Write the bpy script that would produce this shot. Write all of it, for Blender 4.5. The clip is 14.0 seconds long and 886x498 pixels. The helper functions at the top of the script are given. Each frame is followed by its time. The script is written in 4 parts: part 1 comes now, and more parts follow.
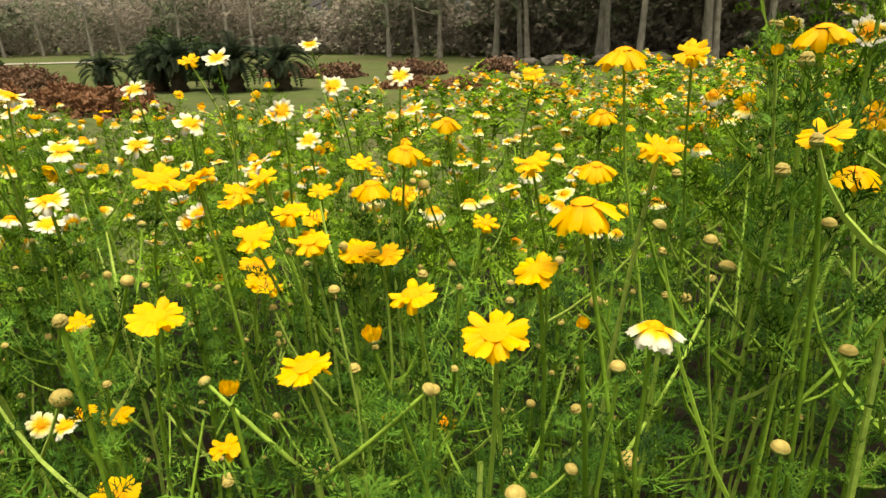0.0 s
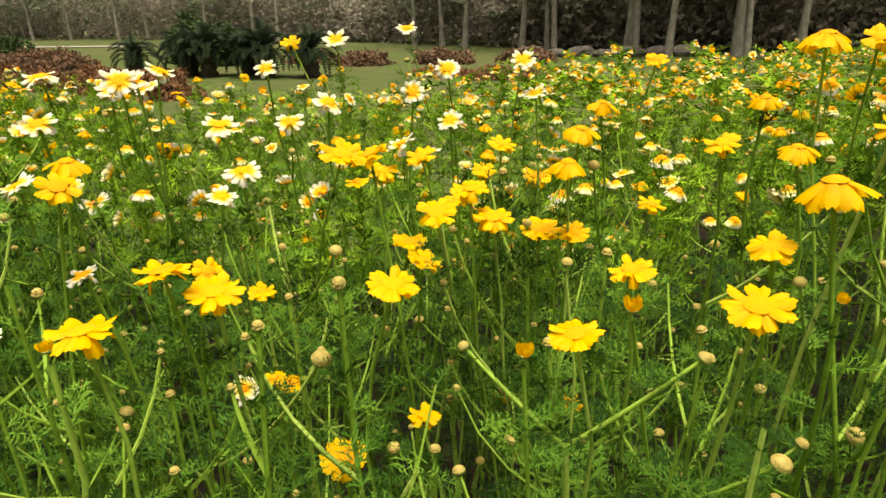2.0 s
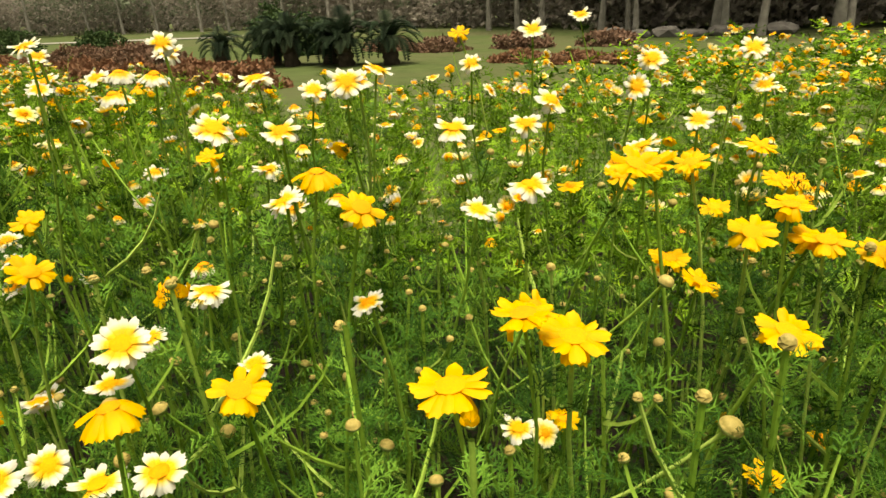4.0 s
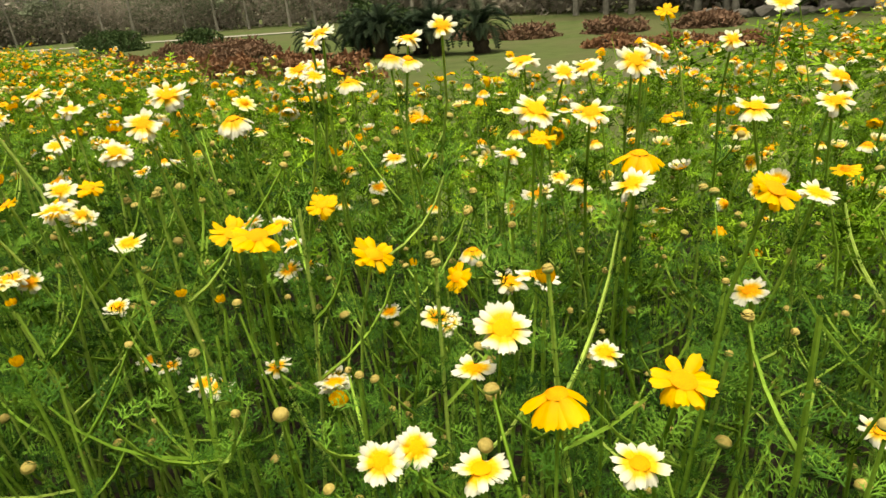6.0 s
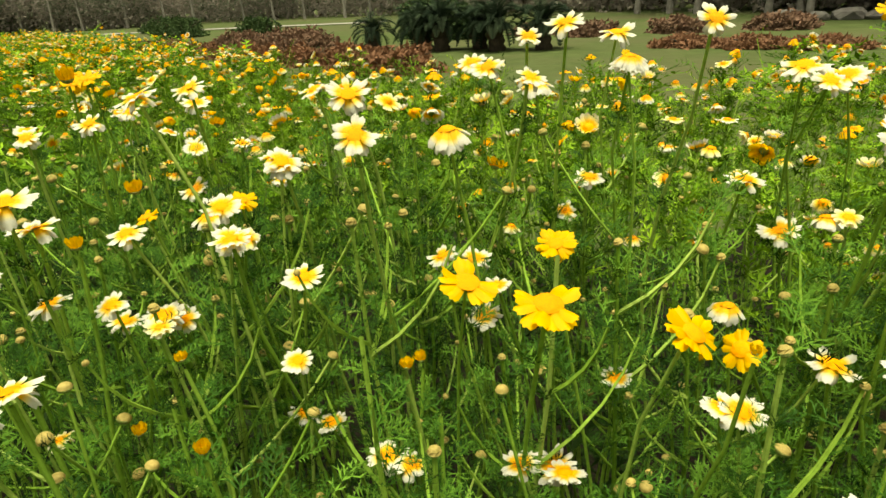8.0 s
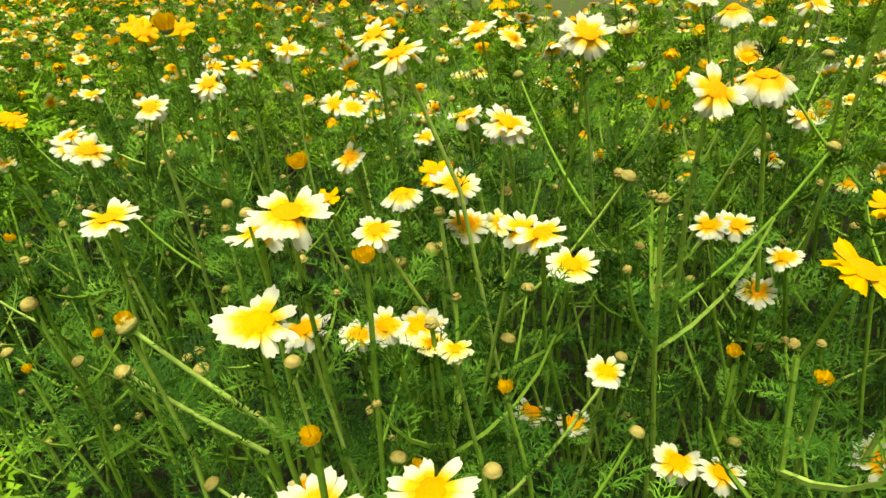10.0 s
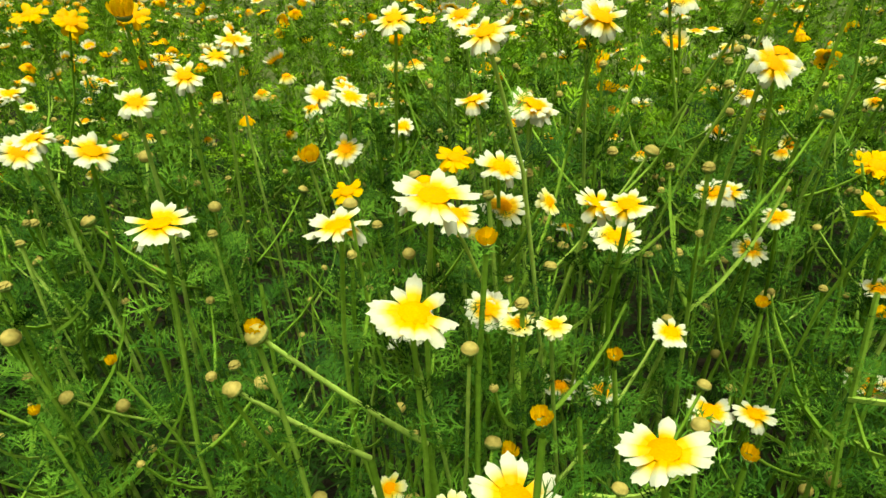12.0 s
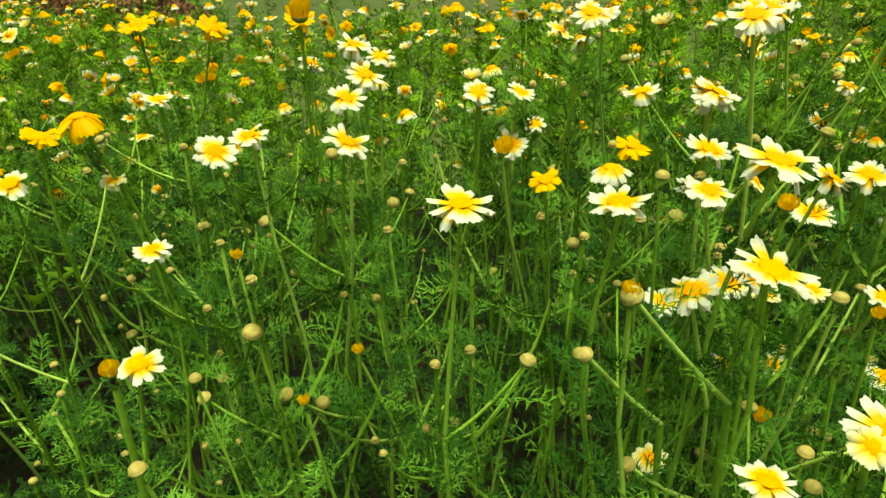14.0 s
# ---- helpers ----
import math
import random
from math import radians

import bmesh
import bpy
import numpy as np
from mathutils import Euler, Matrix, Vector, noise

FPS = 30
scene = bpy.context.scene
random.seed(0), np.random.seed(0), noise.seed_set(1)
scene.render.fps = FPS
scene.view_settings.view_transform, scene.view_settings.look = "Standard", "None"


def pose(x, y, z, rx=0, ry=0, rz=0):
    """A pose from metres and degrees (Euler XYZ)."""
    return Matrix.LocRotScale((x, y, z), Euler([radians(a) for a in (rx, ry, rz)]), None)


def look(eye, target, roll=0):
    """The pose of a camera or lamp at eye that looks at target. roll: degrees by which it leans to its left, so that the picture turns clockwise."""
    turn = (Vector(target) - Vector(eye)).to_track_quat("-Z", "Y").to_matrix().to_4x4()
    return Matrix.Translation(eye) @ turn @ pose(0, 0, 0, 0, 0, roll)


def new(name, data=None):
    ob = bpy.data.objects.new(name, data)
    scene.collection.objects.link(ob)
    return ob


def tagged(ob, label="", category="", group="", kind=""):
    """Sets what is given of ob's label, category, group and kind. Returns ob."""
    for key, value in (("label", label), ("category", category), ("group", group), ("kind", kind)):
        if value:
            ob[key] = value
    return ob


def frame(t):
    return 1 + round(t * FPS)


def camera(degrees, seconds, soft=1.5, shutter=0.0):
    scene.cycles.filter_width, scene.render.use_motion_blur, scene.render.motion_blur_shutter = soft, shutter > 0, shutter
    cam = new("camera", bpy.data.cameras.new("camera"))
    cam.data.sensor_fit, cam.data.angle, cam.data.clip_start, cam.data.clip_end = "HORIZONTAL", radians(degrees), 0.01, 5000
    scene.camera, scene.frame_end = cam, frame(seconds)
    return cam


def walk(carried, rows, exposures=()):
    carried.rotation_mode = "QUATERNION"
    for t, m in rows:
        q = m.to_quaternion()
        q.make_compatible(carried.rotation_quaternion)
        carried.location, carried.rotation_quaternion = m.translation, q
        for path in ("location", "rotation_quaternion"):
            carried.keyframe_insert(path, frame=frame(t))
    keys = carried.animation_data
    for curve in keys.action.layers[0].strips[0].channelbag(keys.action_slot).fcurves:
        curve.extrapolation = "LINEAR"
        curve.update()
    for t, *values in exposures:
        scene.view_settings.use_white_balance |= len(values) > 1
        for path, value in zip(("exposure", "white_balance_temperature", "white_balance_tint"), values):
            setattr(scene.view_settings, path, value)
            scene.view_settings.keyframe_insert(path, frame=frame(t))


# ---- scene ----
cam = camera(70.3, 14.0)
PATH = [
    (0, (0.1363, 0.4033, 1.3076), (-0.5820, 2.1438, 0.6334), -1.85),
    (0.5, (0.0750, 0.3873, 1.3070), (-0.6596, 2.1185, 0.6262), -0.58),
    (1, (0.0534, 0.3642, 1.2966), (-0.6814, 2.0832, 0.5860), 0.09),
    (1.5, (0.0166, 0.3371, 1.3033), (-0.7479, 2.0471, 0.6020), -0.77),
    (2, (-0.0411, 0.3097, 1.3016), (-0.8021, 2.0211, 0.6002), -1.04),
    (2.2, (-0.0651, 0.2994, 1.3069), (-0.8269, 2.0190, 0.6268), -1.46),
    (4.3, (-0.3607, 0.2795, 1.3155), (-1.3346, 1.8622, 0.5764), -2.76),
    (4.5, (-0.3902, 0.2627, 1.3145), (-1.3842, 1.8360, 0.5819), -2.68),
    (5, (-0.4511, 0.2140, 1.3164), (-1.4910, 1.7607, 0.5907), -3.10),
    (5.5, (-0.5178, 0.1651, 1.3154), (-1.5982, 1.6793, 0.5805), -3.30),
    (6, (-0.5732, 0.1474, 1.3192), (-1.7135, 1.6089, 0.5683), -5.05),
    (6.5, (-0.6605, 0.1559, 1.3101), (-1.8731, 1.5470, 0.5391), -4.92),
    (7, (-0.7407, 0.1707, 1.3084), (-2.0315, 1.5038, 0.5624), -4.21),
    (7.2, (-0.7684, 0.1747, 1.3081), (-2.1116, 1.4706, 0.5895), -3.93),
    (9.3, (-1.0983, 0.0769, 1.3495), (-2.0873, 1.5899, 0.4935), -3.18),
    (9.5, (-1.1344, 0.0658, 1.3465), (-2.1481, 1.5435, 0.4583), -3.16),
    (10, (-1.2330, 0.0639, 1.3378), (-2.3078, 1.4511, 0.3783), -5.74),
    (10.5, (-1.3247, 0.0620, 1.3400), (-2.4044, 1.4495, 0.3866), -5.49),
    (11, (-1.3599, 0.0293, 1.3275), (-2.2422, 1.5618, 0.3932), -1.69),
    (11.5, (-1.3666, -0.0160, 1.3382), (-2.1101, 1.5696, 0.3722), -2.82),
    (12, (-1.3996, -0.0266, 1.3375), (-2.0751, 1.5703, 0.3407), -3.30),
    (12.5, (-1.4634, -0.0375, 1.3357), (-2.2947, 1.5037, 0.3694), -5.78),
    (13, (-1.5344, -0.0472, 1.3161), (-2.1100, 1.5606, 0.2750), -3.30),
    (13.5, (-1.5904, -0.0990, 1.3322), (-2.1770, 1.5149, 0.3068), -4.99),
    (14, (-1.6355, -0.1434, 1.3306), (-2.1966, 1.5229, 0.3774), -3.51),
]
walk(cam, [(t, look(eye, target, roll)) for t, eye, target, roll in PATH], [(0.0, 0.77, 8000, 7), (5.0, 0.69, 8000, 5), (7.0, 0.66, 8000, 0), (9.5, 0.64, 8000, -9), (11.0, 0.60, 8100, -18), (12.5, 0.57, 8200, -23), (14.0, 0.58, 8200, -25)])

SKY_STRENGTH, SUN_STRENGTH = 0.07, 4.6

# ---- world, sky and sun: a pale overcast day ----
world = bpy.data.worlds.new("overcast_sky")
scene.world = world
world.use_nodes = True
wt = world.node_tree
sky = wt.nodes.new("ShaderNodeTexSky")
sky.sky_type, sky.sun_disc = "NISHITA", False
sky.sun_elevation, sky.sun_rotation = radians(80), radians(141)
sky.air_density, sky.dust_density = 1.0, 4.0
pale = wt.nodes.new("ShaderNodeHueSaturation")
pale.inputs["Saturation"].default_value = 0.0
wt.links.new(sky.outputs[0], pale.inputs["Color"])
wt.links.new(pale.outputs[0], wt.nodes["Background"].inputs[0])
wt.nodes["Background"].inputs[1].default_value = SKY_STRENGTH
sun_data = bpy.data.lights.new("sun", "SUN")
sun_data.energy, sun_data.angle, sun_data.color = SUN_STRENGTH, radians(35), (1.0, 0.95, 0.84)
sun = new("sun", sun_data)
sun.matrix_world = look((0.9, -0.3, 8.5), (0.0, 0.8, 0.0))

# ---- materials ----
def shader(name):
    m = bpy.data.materials.new(name)
    m.use_nodes = True
    nt = m.node_tree
    return m, nt, nt.nodes["Principled BSDF"], nt.nodes["Material Output"]


def node(nt, kind, **kw):
    n = nt.nodes.new(kind)
    for k, v in kw.items():
        n.inputs[k].default_value = v
    return n


def ramp(nt, src, stops):
    r = nt.nodes.new("ShaderNodeValToRGB")
    el = r.color_ramp.elements
    while len(el) < len(stops):
        el.new(0.5)
    for e, (p, c) in zip(el, stops):
        e.position, e.color = p, (*c, 1)
    nt.links.new(src, r.inputs[0])
    return r.outputs[0]


def mix(nt, fac, a, b, blend="MIX"):
    n = nt.nodes.new("ShaderNodeMix")
    n.data_type, n.blend_type = "RGBA", blend
    for sock, v in ((n.inputs[0], fac), (n.inputs[6], a), (n.inputs[7], b)):
        if isinstance(v, (int, float)):
            sock.default_value = v
        elif isinstance(v, tuple):
            sock.default_value = (*v, 1)
        else:
            nt.links.new(v, sock)
    return n.outputs[2]


def chance(nt):
    """A number for each object and each loose piece of a mesh."""
    a = nt.nodes.new("ShaderNodeObjectInfo").outputs["Random"]
    b = nt.nodes.new("ShaderNodeNewGeometry").outputs["Random Per Island"]
    s = nt.nodes.new("ShaderNodeMath")
    s.operation = "ADD"
    nt.links.new(a, s.inputs[0]), nt.links.new(b, s.inputs[1])
    f = nt.nodes.new("ShaderNodeMath")
    f.operation = "FRACT"
    nt.links.new(s.outputs[0], f.inputs[0])
    return f.outputs[0]


def grain(nt, scale, detail=3.0):
    n = node(nt, "ShaderNodeTexNoise", Scale=scale, Detail=detail)
    g = nt.nodes.new("ShaderNodeNewGeometry")
    nt.links.new(g.outputs["Position"], n.inputs["Vector"])
    return n.outputs[0]


def relief(nt, bsdf, height, strength, distance):
    b = node(nt, "ShaderNodeBump", Strength=strength, Distance=distance)
    nt.links.new(height, b.inputs["Height"])
    nt.links.new(b.outputs[0], bsdf.inputs["Normal"])


def thin(m, nt, bsdf, out, colour, share):
    """Lets light shine through thin petals and leaves."""
    t = nt.nodes.new("ShaderNodeBsdfTranslucent")
    s = nt.nodes.new("ShaderNodeMixShader")
    s.inputs[0].default_value = share
    nt.links.new(colour, t.inputs[0])
    nt.links.new(bsdf.outputs[0], s.inputs[1]), nt.links.new(t.outputs[0], s.inputs[2])
    nt.links.new(s.outputs[0], out.inputs[0])


def own_chance(nt):
    """A number for each whole leaf, kept in its map, and for each object."""
    uv = nt.nodes.new("ShaderNodeUVMap")
    sep = nt.nodes.new("ShaderNodeSeparateXYZ")
    nt.links.new(uv.outputs[0], sep.inputs[0])
    s = nt.nodes.new("ShaderNodeMath")
    nt.links.new(sep.outputs[0], s.inputs[0])
    nt.links.new(nt.nodes.new("ShaderNodeObjectInfo").outputs["Random"], s.inputs[1])
    f = nt.nodes.new("ShaderNodeMath")
    f.operation = "FRACT"
    nt.links.new(s.outputs[0], f.inputs[0])
    return f.outputs[0]


def leaf_material(name, low, mid, high, share=0.35, whole=False):
    m, nt, bsdf, out = shader(name)
    c = ramp(nt, own_chance(nt) if whole else chance(nt), [(0.0, low), (0.55, mid), (1.0, high)])
    patch = ramp(nt, grain(nt, 3.0, 2.0), [(0.35, (0.75, 0.8, 0.75)), (0.65, (1.0, 1.0, 1.0))])
    c = mix(nt, 1.0, c, patch, "MULTIPLY")
    nt.links.new(c, bsdf.inputs["Base Color"])
    bsdf.inputs["Roughness"].default_value = 0.65
    bsdf.inputs["Specular IOR Level"].default_value = 0.1
    thin(m, nt, bsdf, out, c, share)
    return m


def stem_material():
    m, nt, bsdf, out = shader("stem")
    c = ramp(nt, chance(nt), [(0.0, (0.17, 0.31, 0.035)), (0.6, (0.27, 0.43, 0.062)), (1.0, (0.41, 0.55, 0.13))])
    streak = ramp(nt, grain(nt, 160.0, 2.0), [(0.3, (0.72, 0.75, 0.7)), (0.7, (1.0, 1.0, 1.0))])
    c = mix(nt, 1.0, c, streak, "MULTIPLY")
    nt.links.new(c, bsdf.inputs["Base Color"])
    bsdf.inputs["Roughness"].default_value = 0.65
    bsdf.inputs["Specular IOR Level"].default_value = 0.12
    relief(nt, bsdf, grain(nt, 700.0, 2.0), 0.4, 0.001)
    return m


def petal_material(name, stops, share=0.3):
    """Colour runs from the petal's foot to its tip; fine veins run along it."""
    m, nt, bsdf, out = shader(name)
    uv = nt.nodes.new("ShaderNodeUVMap")
    sep = nt.nodes.new("ShaderNodeSeparateXYZ")
    nt.links.new(uv.outputs[0], sep.inputs[0])
    wob = node(nt, "ShaderNodeMath")
    wob.operation = "MULTIPLY_ADD"
    nt.links.new(chance(nt), wob.inputs[0])
    wob.inputs[1].default_value = 0.14
    nt.links.new(sep.outputs[0], wob.inputs[2])
    c = ramp(nt, wob.outputs[0], stops)
    vein = node(nt, "ShaderNodeTexWave", Scale=7.0, Distortion=1.2)
    vein.bands_direction = "Y"
    nt.links.new(uv.outputs[0], vein.inputs["Vector"])
    c = mix(nt, 1.0, c, ramp(nt, vein.outputs[0], [(0.0, (0.93, 0.93, 0.92)), (0.6, (1.0, 1.0, 1.0))]), "MULTIPLY")
    c = mix(nt, 1.0, c, ramp(nt, grain(nt, 90.0), [(0.3, (0.88, 0.86, 0.82)), (0.6, (1.0, 1.0, 1.0))]), "MULTIPLY")
    nt.links.new(c, bsdf.inputs["Base Color"])
    bsdf.inputs["Roughness"].default_value = 0.6
    bsdf.inputs["Specular IOR Level"].default_value = 0.25
    relief(nt, bsdf, vein.outputs[0], 0.25, 0.0008)
    thin(m, nt, bsdf, out, c, share)
    return m


def rough_material(name, a, b, scale, bump=0.5, distance=0.002, roughness=0.8, extra=None):
    m, nt, bsdf, out = shader(name)
    c = ramp(nt, grain(nt, scale, 5.0), [(0.3, a), (0.7, b)])
    if extra:
        c = mix(nt, ramp(nt, grain(nt, extra[0], 2.0), [(0.42, (0, 0, 0)), (0.62, (1, 1, 1))]), c, extra[1])
    tint = ramp(nt, chance(nt), [(0.0, (0.8, 0.82, 0.8)), (1.0, (1.0, 1.0, 1.0))])
    c = mix(nt, 1.0, c, tint, "MULTIPLY")
    nt.links.new(c, bsdf.inputs["Base Color"])
    bsdf.inputs["Roughness"].default_value = roughness
    bsdf.inputs["Specular IOR Level"].default_value = 0.2
    relief(nt, bsdf, grain(nt, scale * 2.5, 4.0), bump, distance)
    return m


# one leaf in two tones: dimmed for the near edge, light painted in beyond
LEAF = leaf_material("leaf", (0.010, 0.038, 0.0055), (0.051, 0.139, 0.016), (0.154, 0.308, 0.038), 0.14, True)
LIT_LEAF = leaf_material("lit_leaf", (0.034, 0.084, 0.006), (0.126, 0.262, 0.014), (0.292, 0.475, 0.036), 0.2, True)
# nearly black green: the shade under the flowers is put into this colour
SHADED_LEAF = leaf_material("shaded_leaf", (0.010, 0.026, 0.004), (0.016, 0.040, 0.006), (0.028, 0.062, 0.010), 0.05, True)
STEM = stem_material()
YELLOW = petal_material("yellow_petal", [(0.0, (0.87, 0.43, 0.004)), (0.5, (0.89, 0.515, 0.005)), (1.0, (0.91, 0.57, 0.008))], 0.42)
WHITE = petal_material("white_petal", [(0.0, (0.86, 0.42, 0.005)), (0.42, (0.84, 0.50, 0.018)), (0.58, (0.78, 0.68, 0.30)), (0.74, (0.68, 0.68, 0.61))])
CREAM = petal_material("cream_petal", [(0.0, (0.86, 0.44, 0.006)), (0.38, (0.86, 0.58, 0.04)), (0.62, (0.82, 0.73, 0.28)), (1.0, (0.72, 0.71, 0.52))])
FADED = petal_material("faded_petal", [(0.0, (0.60, 0.33, 0.012)), (0.6, (0.66, 0.43, 0.05)), (1.0, (0.58, 0.46, 0.18))])
DISC = rough_material("disc", (0.78, 0.25, 0.004), (0.88, 0.34, 0.006), 900.0, 0.45, 0.001, 0.8)
CUP = rough_material("bud_green", (0.16, 0.22, 0.05), (0.32, 0.34, 0.11), 300.0, 0.6, 0.002, 0.6)
BUD = rough_material("bud_tan", (0.27, 0.22, 0.06), (0.44, 0.34, 0.11), 260.0, 0.35, 0.001, 0.7)
SOIL = rough_material("soil", (0.011, 0.009, 0.006), (0.024, 0.018, 0.012), 14.0, 0.8, 0.02, 0.95)
GRASS = rough_material("lawn", (0.050, 0.072, 0.019), (0.082, 0.110, 0.034), 2.2, 0.6, 0.02, 1.0, (0.35, (0.085, 0.090, 0.038)))
PATHWAY = rough_material("pale_path", (0.24, 0.23, 0.21), (0.31, 0.30, 0.27), 3.0, 0.3, 0.01, 0.9)
STONE = rough_material("grey_stone", (0.11, 0.10, 0.095), (0.19, 0.18, 0.165), 4.0, 0.6, 0.03, 0.9)
TRUNK = rough_material("pale_bark", (0.20, 0.185, 0.165), (0.36, 0.34, 0.305), 5.0, 0.8, 0.03, 0.9)
BARK = rough_material("dark_bark", (0.05, 0.04, 0.03), (0.11, 0.085, 0.06), 9.0, 0.9, 0.04, 0.9)
# distance haze is mixed into these two woodland colours, paling and greying them
HAZY_LEAF = leaf_material("hazy_woodland_leaf", (0.18, 0.205, 0.145), (0.23, 0.26, 0.185), (0.28, 0.31, 0.22), 0.5)
HAZY_BROWN_LEAF = leaf_material("hazy_brown_woodland_leaf", (0.34, 0.30, 0.268), (0.39, 0.345, 0.31), (0.45, 0.40, 0.36), 0.5)
CYCAD_LEAF = leaf_material("cycad_frond", (0.02, 0.036, 0.022), (0.034, 0.056, 0.032), (0.055, 0.08, 0.045), 0.1)
SHRUB_GREEN = leaf_material("shrub_green", (0.025, 0.05, 0.018), (0.045, 0.08, 0.028), (0.08, 0.12, 0.045), 0.2)
SHRUB_RED = leaf_material("shrub_red", (0.15, 0.072, 0.04), (0.21, 0.105, 0.06), (0.28, 0.145, 0.085), 0.2)
SHRUB_BROWN = leaf_material("shrub_brown", (0.13, 0.075, 0.052), (0.18, 0.105, 0.072), (0.24, 0.145, 0.10), 0.2)

# ---- mesh tools ----
rng = random.Random(11)


def rot(axis, a):
    return np.array(Matrix.Rotation(a, 3, axis))


class Pile:
    """Triangles and quads gathered into one mesh, each with its material and a place along its petal or leaf."""

    def __init__(self):
        self.v, self.f, self.m, self.uv, self.n = [], [], [], [], 0

    def add(self, v, f, m=0, uv=None):
        v = np.asarray(v, dtype=np.float32).reshape(-1, 3)
        f = np.asarray(f, dtype=np.int32)
        if f.shape[1] == 4:
            f = np.concatenate([f[:, [0, 1, 2]], f[:, [0, 2, 3]]])
            m = np.concatenate([m, m]) if not np.isscalar(m) else m
        self.v.append(v)
        self.f.append(f + self.n)
        self.m.append(np.full(len(f), m, dtype=np.int32) if np.isscalar(m) else np.asarray(m, dtype=np.int32))
        self.uv.append(np.zeros((len(v), 2), np.float32) if uv is None else np.asarray(uv, dtype=np.float32))
        self.n += len(v)
        return self

    def packed(self):
        return np.concatenate(self.v), np.concatenate(self.f), np.concatenate(self.m), np.concatenate(self.uv)

    def put(self, shape, r, t, s=1.0, shift=0.0):
        """Adds a packed shape, turned by r, sized by s and moved to t; shift moves its number for colour."""
        v, f, m, uv = shape
        if shift:
            uv = uv + np.array((shift, 0), np.float32)
        return self.add((v * s) @ np.asarray(r, dtype=np.float32).T + np.asarray(t, dtype=np.float32), f, m, uv)

    def mesh(self, name, materials, smooth=True):
        v, f, m, uv = self.packed()
        me = bpy.data.meshes.new(name)
        me.vertices.add(len(v))
        me.vertices.foreach_set("co", v.ravel())
        me.loops.add(f.size)
        me.loops.foreach_set("vertex_index", f.ravel())
        me.polygons.add(len(f))
        me.polygons.foreach_set("loop_start", np.arange(0, f.size, 3, dtype=np.int32))
        me.polygons.foreach_set("material_index", m)
        me.polygons.foreach_set("use_smooth", np.full(len(f), smooth))
        lay = me.uv_layers.new(name="UVMap")
        lay.data.foreach_set("uv", uv[f.ravel()].ravel())
        for mat in materials:
            me.materials.append(mat)
        me.update(calc_edges=True)
        me.validate()
        return me


def grid_faces(rows, cols, wrap=False):
    f = []
    for i in range(rows - 1):
        for j in range(cols if wrap else cols - 1):
            k = (j + 1) % cols
            f.append((i * cols + j, i * cols + k, (i + 1) * cols + k, (i + 1) * cols + j))
    return f


def tube(pile, points, radii, sides=6, m=0):
    """A round stem along points."""
    pts = [Vector(p) for p in points]
    v, side = [], Vector((1, 0, 0))
    for i, p in enumerate(pts):
        d = (pts[min(i + 1, len(pts) - 1)] - pts[max(i - 1, 0)]).normalized()
        side = (side - d * side.dot(d))
        side = side.normalized() if side.length > 1e-4 else d.orthogonal().normalized()
        up = d.cross(side)
        for k in range(sides):
            a = 2 * math.pi * k / sides
            v.append(p + (side * math.cos(a) + up * math.sin(a)) * radii[i])
    v.append(pts[-1])
    f = grid_faces(len(pts), sides, True)
    pile.add([tuple(q) for q in v], f, m)
    return pile


def bend(a, b, lift, n, side=(0, 0, 0)):
    """Points on a soft curve from a to b, that leaves a and reaches b steeply."""
    a, b = Vector(a), Vector(b)
    c = a.lerp(b, 0.5) + Vector(side) + Vector((0, 0, lift))
    return [(1 - t) ** 2 * a + 2 * t * (1 - t) * c + t * t * b for t in (i / (n - 1) for i in range(n))]


def part(name, mesh, parent, m=None, label=""):
    ob = new(name, mesh)
    ob.parent = parent
    if m is not None:
        ob.matrix_basis = m
    return tagged(ob, label)


def facing(at, normal, spin=0.0, size=1.0):
    n = Vector(normal).normalized()
    return Matrix.Translation(at) @ n.to_track_quat("Z", "Y").to_matrix().to_4x4() @ Matrix.Rotation(spin, 4, "Z") @ Matrix.Scale(size, 4)


def single(shape, name, mat):
    p = Pile()
    p.put(shape, np.eye(3), (0, 0, 0))
    return p.mesh(name, [mat])


def leaf_turn(az, lift, roll=0.0):
    return rot("Z", az) @ rot("Y", -lift) @ rot("X", roll)


# ---- ground, lawn, far path ----
def lumpy_sheet(name, xs, ys, height, mat, label, inside=None):
    """A sheet of ground over a net of xs and ys."""
    v = [(x, y, height(x, y)) for y in ys for x in xs]
    f = [q for q in grid_faces(len(ys), len(xs))]
    if inside:
        f = [q for q in f if all(inside(v[k][0], v[k][1]) for k in q)]
    p = Pile().add(v, f)
    return tagged(new(name, p.mesh(name, [mat])), label, "ground", kind="structure")


def swell(x, y):
    far = max(abs(x), abs(y))
    return 0.05 * noise.noise((x * 0.12, y * 0.12, 3.1)) * min(1.0, max(0.0, (far - 4) / 10)) - 0.02


far_net = [-900, -400, -200, -120, -80] + list(range(-60, 61, 3)) + [80, 120, 200, 400, 900]
lumpy_sheet("ground", far_net, far_net, swell, GRASS, "short olive-green lawn with worn brownish patches")


def field_far(x):
    """Far edge of the flower bed."""
    return float(np.interp(x, [-18, -9.5, -6.3, -3.8, -2.9, -2.4, -2.0, -1.6, -0.6, 0.5, 5.0], [5.9, 4.25, 3.4, 2.75, 2.55, 2.6, 3.2, 4.1, 5.9, 7.0, 7.8]))


